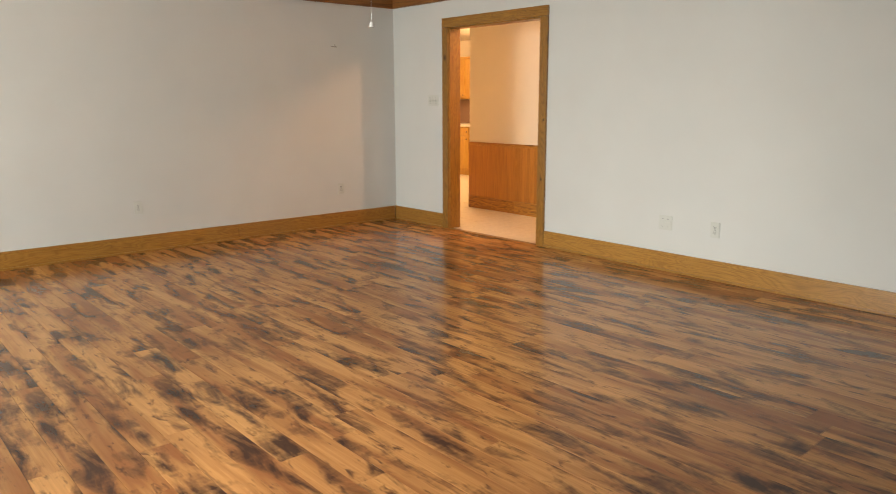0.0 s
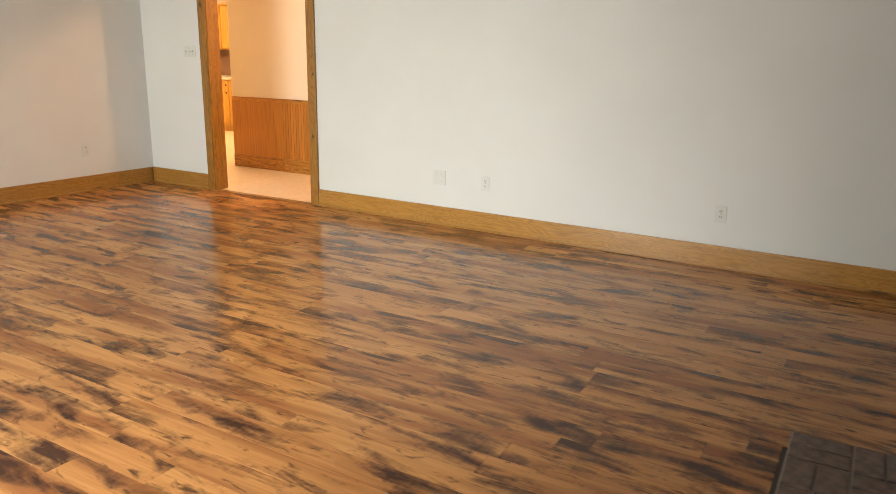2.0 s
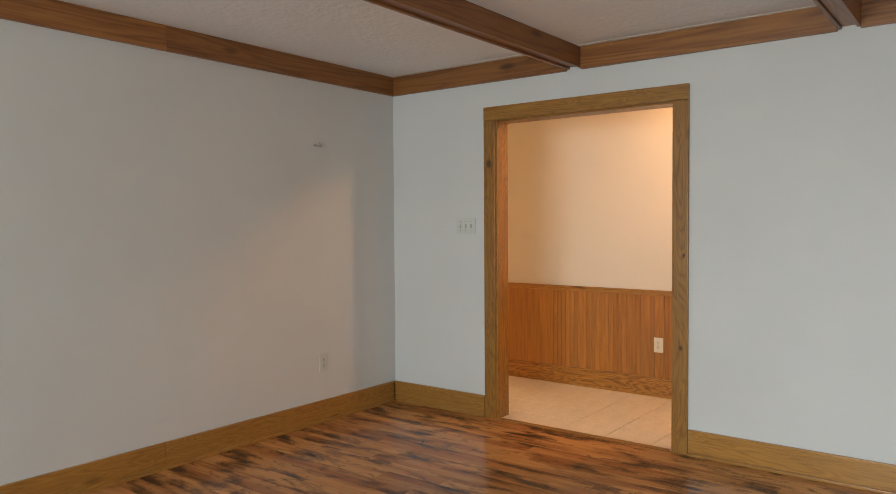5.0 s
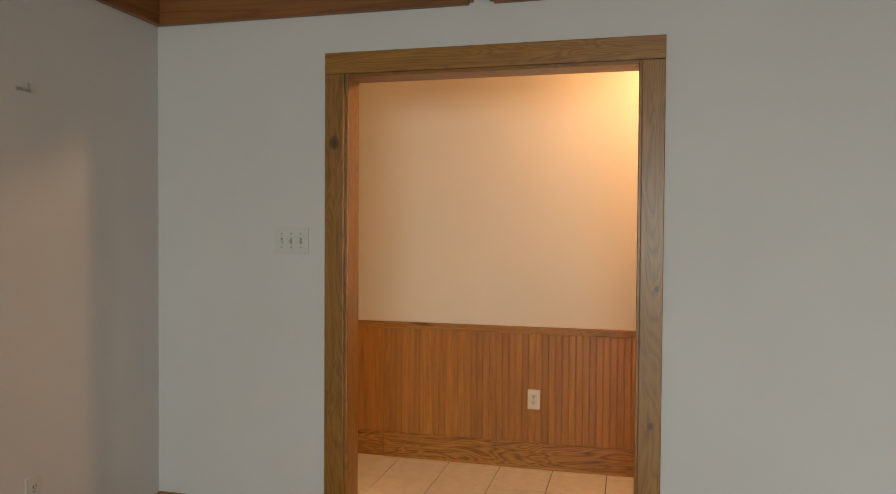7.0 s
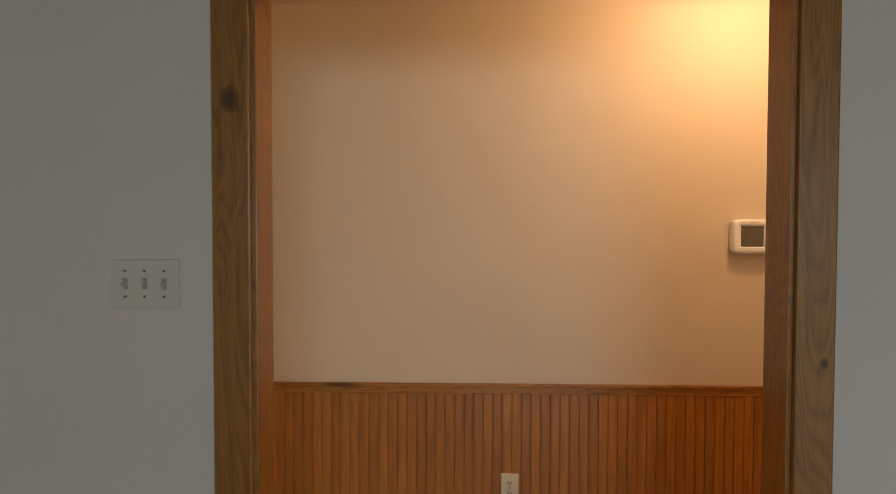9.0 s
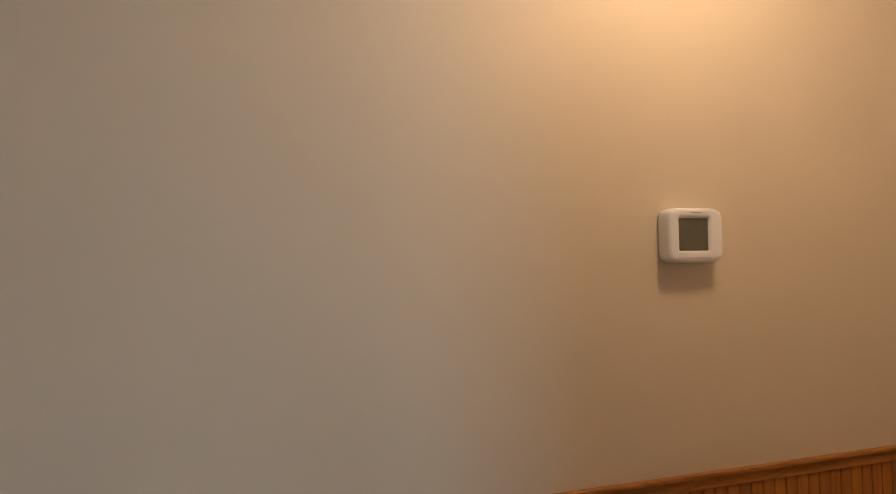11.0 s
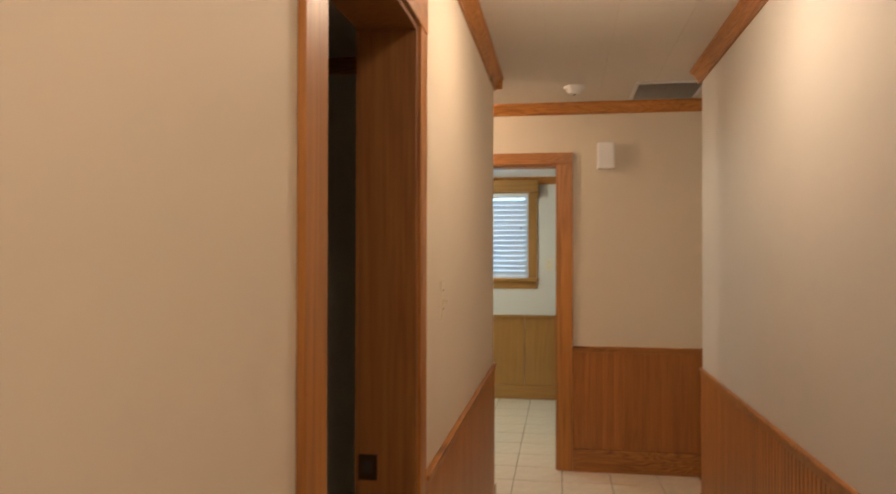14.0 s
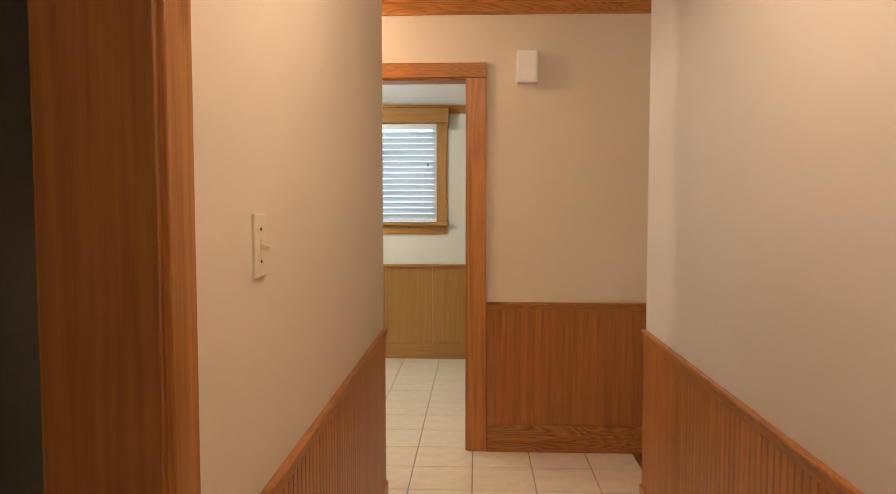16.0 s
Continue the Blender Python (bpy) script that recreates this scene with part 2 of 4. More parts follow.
M_BRASS = plain("aged_brass", (0.10, 0.07, 0.04), 0.35, 0.9)
M_CABINET = wood("oak_cabinet", (0.62, 0.37, 0.085), (0.54, 0.30, 0.062), (0.34, 0.165, 0.03), 2, 0.35, knots=False, vary=0.15)
M_COUNTER = plain("cream_counter", (0.7, 0.66, 0.58), 0.3)
M_BLIND = plain("white_blind", (0.80, 0.82, 0.86), 0.5, 0, 0.02)
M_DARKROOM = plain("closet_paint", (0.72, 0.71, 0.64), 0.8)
M_SHADE = glow("lamp_glass", (1.0, 0.66, 0.36), 5.0)

M_FARPINE = {a: wood("far_pine_" + "xyz"[a], (0.37, 0.205, 0.042), (0.32, 0.165, 0.033), (0.24, 0.115, 0.024), a, 0.35, knots=False, vary=0.2) for a in (1, 2)}
M_GLASS, gt, gb = nodes_of("window_glass")
gb.inputs["Transmission Weight"].default_value, gb.inputs["Roughness"].default_value, gb.inputs["IOR"].default_value = 1.0, 0.0, 1.45
M_SLATS, st, sb = nodes_of("blind_slat")
sb.inputs["Base Color"].default_value, sb.inputs["Roughness"].default_value = (0.8, 0.82, 0.85, 1), 0.5
tr = st.nodes.new("ShaderNodeBsdfTranslucent")
tr.inputs[0].default_value = (0.75, 0.82, 0.9, 1)
ms = st.nodes.new("ShaderNodeMixShader")
ms.inputs[0].default_value = 0.22
st.links.new(sb.outputs[0], ms.inputs[1]), st.links.new(tr.outputs[0], ms.inputs[2])
st.links.new(ms.outputs[0], st.nodes["Material Output"].inputs["Surface"])

# ---- building helpers ----
def box(bm, x0, x1, y0, y1, z0, z1, bevel=0.0):
    r = bmesh.ops.create_cube(bm, size=1.0, matrix=Matrix.Translation(((x0 + x1) / 2, (y0 + y1) / 2, (z0 + z1) / 2)) @ Matrix.Diagonal((x1 - x0, y1 - y0, z1 - z0, 1)))
    if bevel:
        es = list({e for v in r["verts"] for e in v.link_edges})
        bmesh.ops.bevel(bm, geom=es, offset=bevel, segments=2, affect="EDGES", profile=0.6)
    return r["verts"]


def tube(bm, r0, r1, m, seg=20):
    """A cone along z from 0 to 1 of m's space, closed at both ends."""
    return bmesh.ops.create_cone(bm, cap_ends=True, segments=seg, radius1=r0, radius2=r1, depth=1.0, matrix=m @ Matrix.Translation((0, 0, 0.5)))["verts"]


def mesh_of(name, bm, material, smooth=False):
    me = bpy.data.meshes.new(name)
    bmesh.ops.recalc_face_normals(bm, faces=bm.faces)
    bm.to_mesh(me)
    bm.free()
    me.materials.append(material)
    if smooth:
        for p in me.polygons:
            p.use_smooth = True
    return me


def part(name, bm, material, parent=None, label="", smooth=False):
    ob = new(name, mesh_of(name, bm, material, smooth))
    ob.parent = parent
    return tagged(ob, label)


def boxpart(name, dims, material, parent=None, label="", bevel=0.0):
    bm = bmesh.new()
    box(bm, *dims, bevel)
    return part(name, bm, material, parent, label)


def thing(name, label, category, group="", kind="", at=(0, 0, 0)):
    e = new(name)
    e.location = at
    e.empty_display_size = 0.1
    return tagged(e, label, category, group, kind)


def piece(name, me, parent, x, y, z):
    ob = new(name, me)
    ob.parent = parent
    ob.location = (x, y, z)
    return ob


def wall(name, solids, material, label):
    bm = bmesh.new()
    for s in solids:
        box(bm, *s)
    return tagged(part(name, bm, material), label, "wall", "", "structure")


# ---- plan ----
RX, RY, RZ = 7.9, -8.2, 2.45          # living room: far corner and ceiling
AX, AY = 4.25, -5.9                   # corner of the added light-blocking wall
DX0, DX1, DZ = 0.943, 2.160, 2.04     # doorway into the hall
HY0, HY1 = 0.128, 1.258                # hall side walls
HX0, HX1, EX = -0.12, 6.645, 7.48     # hall wall start, wall ends, end wall
BX0, BX1 = 3.637, 4.43                 # dark doorway in the hall
EY0, EY1 = 0.895, 1.71                 # doorway in the end wall
FX = 9.86                             # far room's window wall
CR = 0.825                            # chair rail top

def out_of_square(prefix):
    """The north wall runs a degree out of square past the doorway: lean its face, and what is nailed to it."""
    for ob in bpy.data.objects:
        if ob.type == "MESH" and (ob.name.startswith(prefix) or ob.parent and ob.parent.name.startswith(prefix)):
            for v in ob.data.vertices:
                if v.co.x > DX1 + 0.021 and v.co.y < 0.05:
                    v.co.y -= (v.co.x - DX1 - 0.021) * 0.0205


# living room shell
wall("wall_west", [(-0.14, 0, RY, 0, 0, RZ)], M_WALL, "plain off-white painted plaster wall of the living room")
wall("wall_north", [(-0.14, DX0 - 0.021, 0, HY0, 0, RZ), (DX1 + 0.021, HX1, 0, HY0, 0, RZ), (DX0 - 0.021, DX1 + 0.021, 0, HY0, DZ + 0.021, RZ), (HX1, RX + 0.14, 0, 0.04, 0, RZ)], M_WALL, "off-white painted plaster wall with a cased doorway")
out_of_square("wall_north")
wall("wall_east", [(RX, RX + 0.14, AY, -0.1, 0, RZ)], M_WALL, "plain off-white painted plaster wall beside the stove")
wall("wall_south", [(-0.14, 1.5, RY - 0.14, RY, 0, RZ), (4.5, AX + 0.3, RY - 0.14, RY, 0, RZ), (1.5, 4.5, RY - 0.14, RY, 0, 0.6), (1.5, 4.5, RY - 0.14, RY, 2.1, RZ)], M_WALL, "off-white painted wall with a wide window opening")
# unseen wall added to block window light from the east side
wall("wall_alcove", [(AX, AX + 0.3, RY, AY - 0.14, 0, RZ), (AX, 4.75, AY - 0.14, AY, 0, RZ), (5.75, RX + 0.14, AY - 0.14, AY, 0, RZ), (4.75, 5.75, AY - 0.14, AY, 2.1, RZ)], M_WALL, "added unseen off-white wall that shades the room's east side, with a lamp opening")
bm = bmesh.new()
box(bm, -0.14, HX1, RY - 0.14, 0.0, RZ, RZ + 0.1)
box(bm, HX1, RX + 0.14, RY - 0.14, -0.07, RZ, RZ + 0.1)
tagged(part("ceiling", bm, M_CEIL), "white stippled ceiling of the living room", "ceiling", "", "structure")

# hall shell
wall("wall_hall_far", [(HX0, BX0, HY1, HY1 + 0.15, 0, RZ), (BX1, HX1, HY1, HY1 + 0.15, 0, RZ), (BX0, BX1, HY1, HY1 + 0.15, DZ, RZ)], M_HALLWALL, "cream painted hall wall above wooden wainscot")
wall("wall_hall_end", [(EX, EX + 0.12, -0.069, EY0, 0, RZ), (EX, EX + 0.12, EY1, 3.6, 0, RZ), (EX, EX + 0.12, EY0, EY1, DZ - 0.005, RZ)], M_HALLWALL, "cream painted end wall with a cased doorway")
bm = bmesh.new()
box(bm, -4.6, EX + 0.12, -0.069, 5.0, 2.447, 2.54)
for k in range(16):
    y0 = 0.035 + k * 0.305
    for x0, x1 in ((-4.6, -1.2), (-1.2, 1.24), (1.24, 3.68), (3.68, 6.12), (6.12, EX + 0.12)):
        if y0 > HY0 or x0 > 6:
            box(bm, x0 + 0.0007, x1 - 0.0007, y0 + 0.0007, y0 + 0.3043, 2.44, 2.448, 0.0)
box(bm, -4.6, 6.118, HY0, 0.3385, 2.44, 2.448)
tagged(part("ceiling", bm, M_HALLCEIL), "cream panelled ceiling of the hall", "ceiling", "", "structure")
bm = bmesh.new()
box(bm, -4.6, FX + 0.3, 0.0, 5.0, -0.06, -0.006)
tagged(part("floor", bm, M_GROUT), "grout bed under the cream floor tiles", "floor", "", "structure")
bm = bmesh.new()
box(bm, -0.14, RX + 0.14, RY - 0.14, 0.0, -0.06, -0.004)
tagged(part("floor_underlay", bm, M_SLOT), "dark underlay beneath the laminate boards", "floor", "", "structure")

# closing walls of the kitchen, the dark room and the far room
wall("wall_kitchen", [(-4.6, -4.48, HY0, 4.6, 0, 2.44), (-4.6, 0.0, 4.6, 4.72, 0, 2.44), (HX0, 0.0, HY1 + 0.15, 4.6, 0, 2.44), (-4.6, -0.14, 0.0, HY0, 0, 2.44)], M_HALLWALL, "cream painted kitchen walls")
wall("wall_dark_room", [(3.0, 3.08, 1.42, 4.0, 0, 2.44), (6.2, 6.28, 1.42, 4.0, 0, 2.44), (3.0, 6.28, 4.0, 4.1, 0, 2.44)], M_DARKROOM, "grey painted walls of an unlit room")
wall("wall_cross_hall", [(HX1 - 0.1, HX1, 1.42, 3.6, 0, 2.44), (HX1 - 0.1, EX + 0.12, 3.6, 3.7, 0, 2.44), (EX, EX + 0.12, 1.73, 3.6, 0, 2.44)][:2], M_HALLWALL, "cream painted walls of the side passage")
WY0, WY1, WZ0, WZ1 = 1.203, 2.05, 1.20, 2.045
FC = 2.2                               # far room's ceiling
wall("wall_far_room", [(FX, FX + 0.14, -0.5, WY0, 0, 2.4), (FX, FX + 0.14, WY1, 4.2, 0, 2.4), (FX, FX + 0.14, WY0, WY1, 0, WZ0), (FX, FX + 0.14, WY0, WY1, WZ1, 2.4), (EX + 0.12, FX, 4.1, 4.2, 0, 2.4), (EX + 0.12, FX, -0.5, -0.4, 0, 2.4)], M_WALL, "white painted walls of the room at the hall's end")
boxpart("ceiling", (EX + 0.12, FX, -0.5, 4.2, FC, 2.4), M_CEIL)
tagged(bpy.data.objects["ceiling.002"], "white ceiling of the far room", "ceiling", "", "structure")


# ---- trim ----
def trim(name, dims, material, label, bevel=0.003):
    return tagged(boxpart(name, dims, material, None, "", bevel), label, "trim", "", "structure")


def cased_opening(name, label, axis, a0, a1, b0, b1, top, mats, width, lining=0.02, width1=0, wtop=0, thick=0.022):
    """A doorway's lining, with casings on both faces. axis 0: the wall runs along x; a0, a1 the opening, b0, b1 the wall's faces."""
    d = thing(name, label, "doorway", "", "structure")
    w1, wt = width1 or width, wtop or width
    mh, mv = mats

    def bx(n, u0, u1, v0, v1, z0, z1, m):
        dims = (u0, u1, v0, v1, z0, z1) if axis == 0 else (v0, v1, u0, u1, z0, z1)
        return boxpart(n, dims, m, d, "", 0.003)
    bx("jamb", a0 - 0.001, a0 + lining, b0 - 0.004, b1 + 0.004, 0, top, mv)
    bx("jamb", a1 - lining, a1 + 0.001, b0 - 0.004, b1 + 0.004, 0, top, mv)
    bx("head", a0 + lining, a1 - lining, b0 - 0.004, b1 + 0.004, top - lining, top + 0.001, mh)
    for c0, c1 in ((b0 - thick, b0 - 0.0005), (b1 + 0.0005, b1 + thick)):
        bx("casing", a0 - width + 0.008, a0 + 0.008, c0, c1, 0, top - 0.008, mv)
        bx("casing", a1 - 0.008, a1 + w1 - 0.008, c0, c1, 0, top - 0.008, mv)
        bx("head_casing", a0 - width + 0.008, a1 + w1 - 0.008, c0 - 0.002, c1 + 0.002, top - 0.007, top + wt - 0.004, mh)
    return d


door_a = cased_opening("door_1", "open cased doorway with wide knotty pine casing", 0, DX0 - 0.02, DX1 + 0.02, 0, HY0, DZ + 0.02, (M_PINE[0], M_PINE[2]), 0.088)
door_b = cased_opening("door_2", "cased doorway into an unlit room, stained wood", 0, BX0, BX1, HY1, HY1 + 0.15, DZ, (M_HALLWOOD[0], M_HALLWOOD[2]), 0.104, 0.02, 0.085, thick=0.014)
door_c = cased_opening("door_3", "cased doorway at the hall's end, stained wood", 1, EY0, EY1, EX, EX + 0.12, DZ, (M_HALLWOOD[1], M_HALLWOOD[2]), 0.1, 0.02, 0, 0.075)
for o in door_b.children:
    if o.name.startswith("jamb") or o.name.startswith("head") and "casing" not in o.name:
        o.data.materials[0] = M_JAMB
strike = boxpart("strike_plate", (BX1 - 0.0235, BX1 - 0.0195, HY1 + 0.10, HY1 + 0.15, 0.838, 0.905), M_BRASS, door_b, "dark metal strike plate", 0.001)
boxpart("latch_hole", (BX1 - 0.0242, BX1 - 0.0225, HY1 + 0.115, HY1 + 0.135, 0.858, 0.888), M_SLOT, strike)


def base_run(name, label, axis, a0, a1, face, side, mat, height=0.15, thick=0.02, joints=()):
    """A baseboard of one or more boards, with a shoe moulding, along a wall face."""
    d = thing(name, label, "baseboard", "", "structure")
    cuts = [a0, *joints, a1]
    for u, v in zip(cuts[:-1], cuts[1:]):
        for n, t, h in (("board", thick, height), ("shoe_moulding", thick + 0.014, 0.018)):
            lo, hi = sorted((face + side * (0.0005 if n == "board" else thick), face + side * t))
            dims = (u + 0.0006, v - 0.0006, lo, hi, 0.0, h) if axis == 0 else (lo, hi, u + 0.0006, v - 0.0006, 0.0, h)
            boxpart(n, dims, mat, d, "", 0.004)
    return d


base_run("baseboard_west", "wide varnished pine baseboard with a shoe moulding", 1, RY, -0.0345, 0, 1, M_BASE[1], joints=(-6.4, -4.4, -1.95))
base_run("baseboard_north", "wide varnished pine baseboard with a shoe moulding", 0, 0.0005, DX0 - 0.105, 0, -1, M_BASE[0])
base_run("baseboard_north", "wide varnished pine baseboard with a shoe moulding", 0, DX1 + 0.105, RX - 0.036, 0, -1, M_BASE[0])
out_of_square("baseboard_north")
base_run("baseboard_east", "wide varnished pine baseboard with a shoe moulding", 1, AY + 0.036, -0.118, RX, -1, M_BASE[1])
base_run("baseboard_south", "wide varnished pine baseboard with a shoe moulding", 0, 0.036, AX - 0.001, RY, 1, M_BASE[0])

# boards round the living room's ceiling, and the boxed beams
BEAMS = (1.53, 3.07, 4.61, 6.15)
for i, (u, v) in enumerate(zip((0.0,) + tuple(b + 0.052 for b in BEAMS), tuple(b - 0.052 for b in BEAMS) + (RX - 0.031,))):
    trim("trim_ceiling_north", (u + 0.03 if i == 0 else u, v, -0.03, -0.0005, 2.312, RZ), M_BEAM[0], "stained wood board along the ceiling")
out_of_square("trim_ceiling_north")
for u, v in ((RY, -6.6), (-6.6, -4.5), (-4.5, -1.9), (-1.9, -0.0005)):
    trim("trim_ceiling_west", (0.0005, 0.03, u, v - 0.001, 2.312, RZ), M_BEAM[1], "stained wood board along the ceiling")
trim("trim_ceiling_east", (RX - 0.03, RX - 0.0005, AY + 0.001, -0.119, 2.312, RZ), M_BEAM[1], "stained wood board along the ceiling")
for b in BEAMS:
    y0 = AY if b > AX - 0.1 else RY
    e = thing("ceiling_beam", "boxed beam of stained wood under the white ceiling", "beam", "beams of the living room", "", (b, y0 / 2, RZ))
    for n, dx0, dx1, z0 in (("side_board", -0.052, -0.034, 2.322), ("side_board", 0.034, 0.052, 2.322), ("soffit_board", -0.033, 0.033, 2.335)):
        bm = bmesh.new()
        box(bm, dx0, dx1, y0 / 2 + 0.001, -y0 / 2 - 0.002, z0 - RZ, (2.353 if n == "soffit_board" else RZ) - RZ, 0.003)
        part(n, bm, M_BEAM[1], e)


# ---- hall trim: wainscot, rail, crown ----
def bead_mesh(axis, w, h, side):
    bm = bmesh.new()
    lo, hi = sorted((0.0005 * side, 0.009 * side))
    if axis == 0:
        box(bm, 0.0, w - 0.0035, lo, hi, 0, h, 0.0028)
        lo, hi = sorted((0.0005 * side, 0.004 * side))
        box(bm, w - 0.0036, w + 0.0001, lo, hi, 0, h)
    else:
        box(bm, lo, hi, 0.0, w - 0.0035, 0, h, 0.0028)
        lo, hi = sorted((0.0005 * side, 0.004 * side))
        box(bm, lo, hi, w - 0.0036, w + 0.0001, 0, h)
    return mesh_of("bead_board", bm, M_BEAD)


def wainscot(name, axis, a0, a1, face, side, plainfrom=None):
    d = thing(name, "beadboard wainscot of reddish stained wood", "wainscot", "", "structure")
    w, z0, z1 = (a1 - a0) / round((a1 - a0) / 0.0385), 0.145, CR - 0.038
    me = bead_mesh(axis, w, z1 - z0, side)
    n = round((a1 - a0) / w)
    for i in range(n):
        u = a0 + i * w
        piece("bead_board", me, d, u if axis == 0 else face, face if axis == 0 else u, z0)

    def run(nm, v0, v1, t0, t1, zz0, zz1, bev=0.004):
        lo, hi = sorted((face + side * t0, face + side * t1))
        dims = (v0, v1, lo, hi, zz0, zz1) if axis == 0 else (lo, hi, v0, v1, zz0, zz1)
        boxpart(nm, dims, (M_HALLBASE if nm == "base_board" else M_HALLWOOD)[axis], d, "", bev)
    run("base_board", a0, a1, 0.0005, 0.018, 0, 0.148)
    run("shoe_moulding", a0, a1, 0.0185, 0.028, 0, 0.016)
    run("rail_backing", a0, a1, 0.0005, 0.013, CR - 0.042, CR - 0.006)
    run("rail_cap", a0, a1, 0.0005, 0.021, CR - 0.013, CR)
    return d


far_a = wainscot("wainscot_far_wall", 0, 0.68, BX0 - 0.101, HY1, -1)
boxpart("panel", (HX0, 0.679, HY1 - 0.01, HY1 - 0.0005, 0.145, CR - 0.04), M_BEAD, far_a, "plain stained plywood panel")
boxpart("base_board", (HX0, 0.679, HY1 - 0.018, HY1 - 0.0005, 0, 0.148), M_HALLBASE[0], far_a, "", 0.004)
boxpart("rail_backing", (HX0, 0.679, HY1 - 0.013, HY1 - 0.0005, CR - 0.042, CR - 0.006), M_HALLWOOD[0], far_a, "", 0.004)
boxpart("rail_cap", (HX0, 0.679, HY1 - 0.021, HY1 - 0.0005, CR - 0.013, CR), M_HALLWOOD[0], far_a, "", 0.004)
wainscot("wainscot_far_wall", 0, BX1 + 0.078, HX1, HY1, -1)
wainscot("wainscot_near_wall", 0, DX1 + 0.11, HX1, HY0, 1)
wainscot("wainscot_end_wall", 1, -0.068, EY0 - 0.093, EX, -1)


def crown(name, axis, a0, a1, face, side, top=2.44, size=0.075):
    bm = bmesh.new()
    prof = [(0.0005, 0), (size * 0.72, 0), (size * 0.72, -0.014), (size * 0.5, -0.026), (size * 0.26, -size * 0.72), (0.014, -size * 0.8), (0.014, -size), (0.0005, -size)]
    rings = []
    for a in (a0, a1):
        rings.append([bm.verts.new((a, face + side * p, top + q) if axis == 0 else (face + side * p, a, top + q)) for p, q in prof])
    for i in range(len(prof)):
        j = (i + 1) % len(prof)
        bm.faces.new((rings[0][i], rings[0][j], rings[1][j], rings[1][i]))
    bm.faces.new(rings[0]), bm.faces.new(rings[1])
    return tagged(part(name, bm, M_HALLWOOD[axis]), "stained wood crown moulding along the hall ceiling", "trim", "", "structure")


crown("trim_crown_far", 0, HX0, HX1 + 0.05, HY1, -1)
crown("trim_crown_near", 0, -0.1, HX1 + 0.05, HY0, 1)
crown("trim_crown_end", 1, -0.068, 3.6, EX, -1)
crown("trim_crown_return", 1, HY1 - 0.05, 3.6, HX1, 1)
crown("trim_crown_dark_room", 1, 1.42, 4.0, 6.2, -1)
trim("baseboard_dark_room", (6.178, 6.1995, 1.42, 4.0, 0, 0.15), M_HALLWOOD[1], "stained baseboard of the unlit room")
crown("trim_crown_far_room", 1, -0.4, 4.1, FX, -1, FC, 0.07)



# ---- fittings on the walls ----
def facing(x, y, z, side):
    """The pose of a wall fitting built with its face towards -y. side: the way it faces."""
    return pose(x, y, z, 0, 0, {"-y": 0, "+x": 90, "+y": 180, "-x": -90}[side])


def plate(ob, w, h, mat, gangs, kind):
    bm = bmesh.new()
    vs = box(bm, -w / 2, w / 2, -0.006, -0.0005, -h / 2, h / 2)
    front = [e for e in bm.edges if all(v.co.y < -0.004 for v in e.verts)]
    bmesh.ops.bevel(bm, geom=front, offset=0.003, segments=2, affect="EDGES", profile=0.6)
    part("plate", bm, mat, ob)
    for g in range(gangs):
        gx = (g - (gangs - 1) / 2) * 0.046
        if kind == "outlet":
            for dz in (-0.0195, 0.0195):
                bm = bmesh.new()
                box(bm, gx - 0.0165, gx + 0.0165, -0.0085, -0.005, dz - 0.0135, dz + 0.0135, 0.0016)
                face = part("receptacle", bm, mat, ob)
                for sx, sw, sh in ((-0.006, 0.0034, 0.011), (0.006, 0.0034, 0.009)):
                    boxpart("slot", (gx + sx - sw / 2, gx + sx + sw / 2, -0.0091, -0.0080, dz + 0.002 - sh / 2, dz + 0.002 + sh / 2), M_SLOT, face)
                boxpart("slot", (gx - 0.002, gx + 0.002, -0.0091, -0.0080, dz - 0.0095, dz - 0.0055), M_SLOT, face)
        elif kind == "switch":
            # on white plates the frame's grey paints in the shade round the toggle
            boxpart("toggle_frame", (gx - 0.006, gx + 0.006, -0.0072, -0.005, -0.013, 0.013), M_NAIL_SHADE if mat is M_PLATE else mat, ob, "", 0.0008)
            bm = bmesh.new()
            box(bm, -0.0042, 0.0042, -0.017, 0.0, -0.005, 0.005, 0.0012)
            bmesh.ops.transform(bm, matrix=Matrix.Translation((gx, -0.006, 0.0)) @ Matrix.Rotation(radians(24 if g != 1 else -24), 4, "X"), verts=bm.verts)
            part("toggle", bm, mat, ob)
        else:
            boxpart("blank_insert", (gx - 0.021, gx + 0.021, -0.0078, -0.005, -0.021, 0.021), mat, ob, "", 0.002)
        for dz in ((0.0,) if kind == "outlet" else (-0.030, 0.030)):
            bm = bmesh.new()
            tube(bm, 0.003, 0.0026, Matrix.Translation((gx, -0.0055, dz)) @ Matrix.Rotation(radians(90), 4, "X") @ Matrix.Diagonal((1, 1, 0.0022, 1)), 10)
            part("screw", bm, M_GREY, ob)


def fitting(name, label, category, w, h, mat, gangs, kind, m, group=""):
    ob = thing(name, label, category, group)
    plate(ob, w, h, mat, gangs, kind)
    ob.matrix_world = m
    return ob


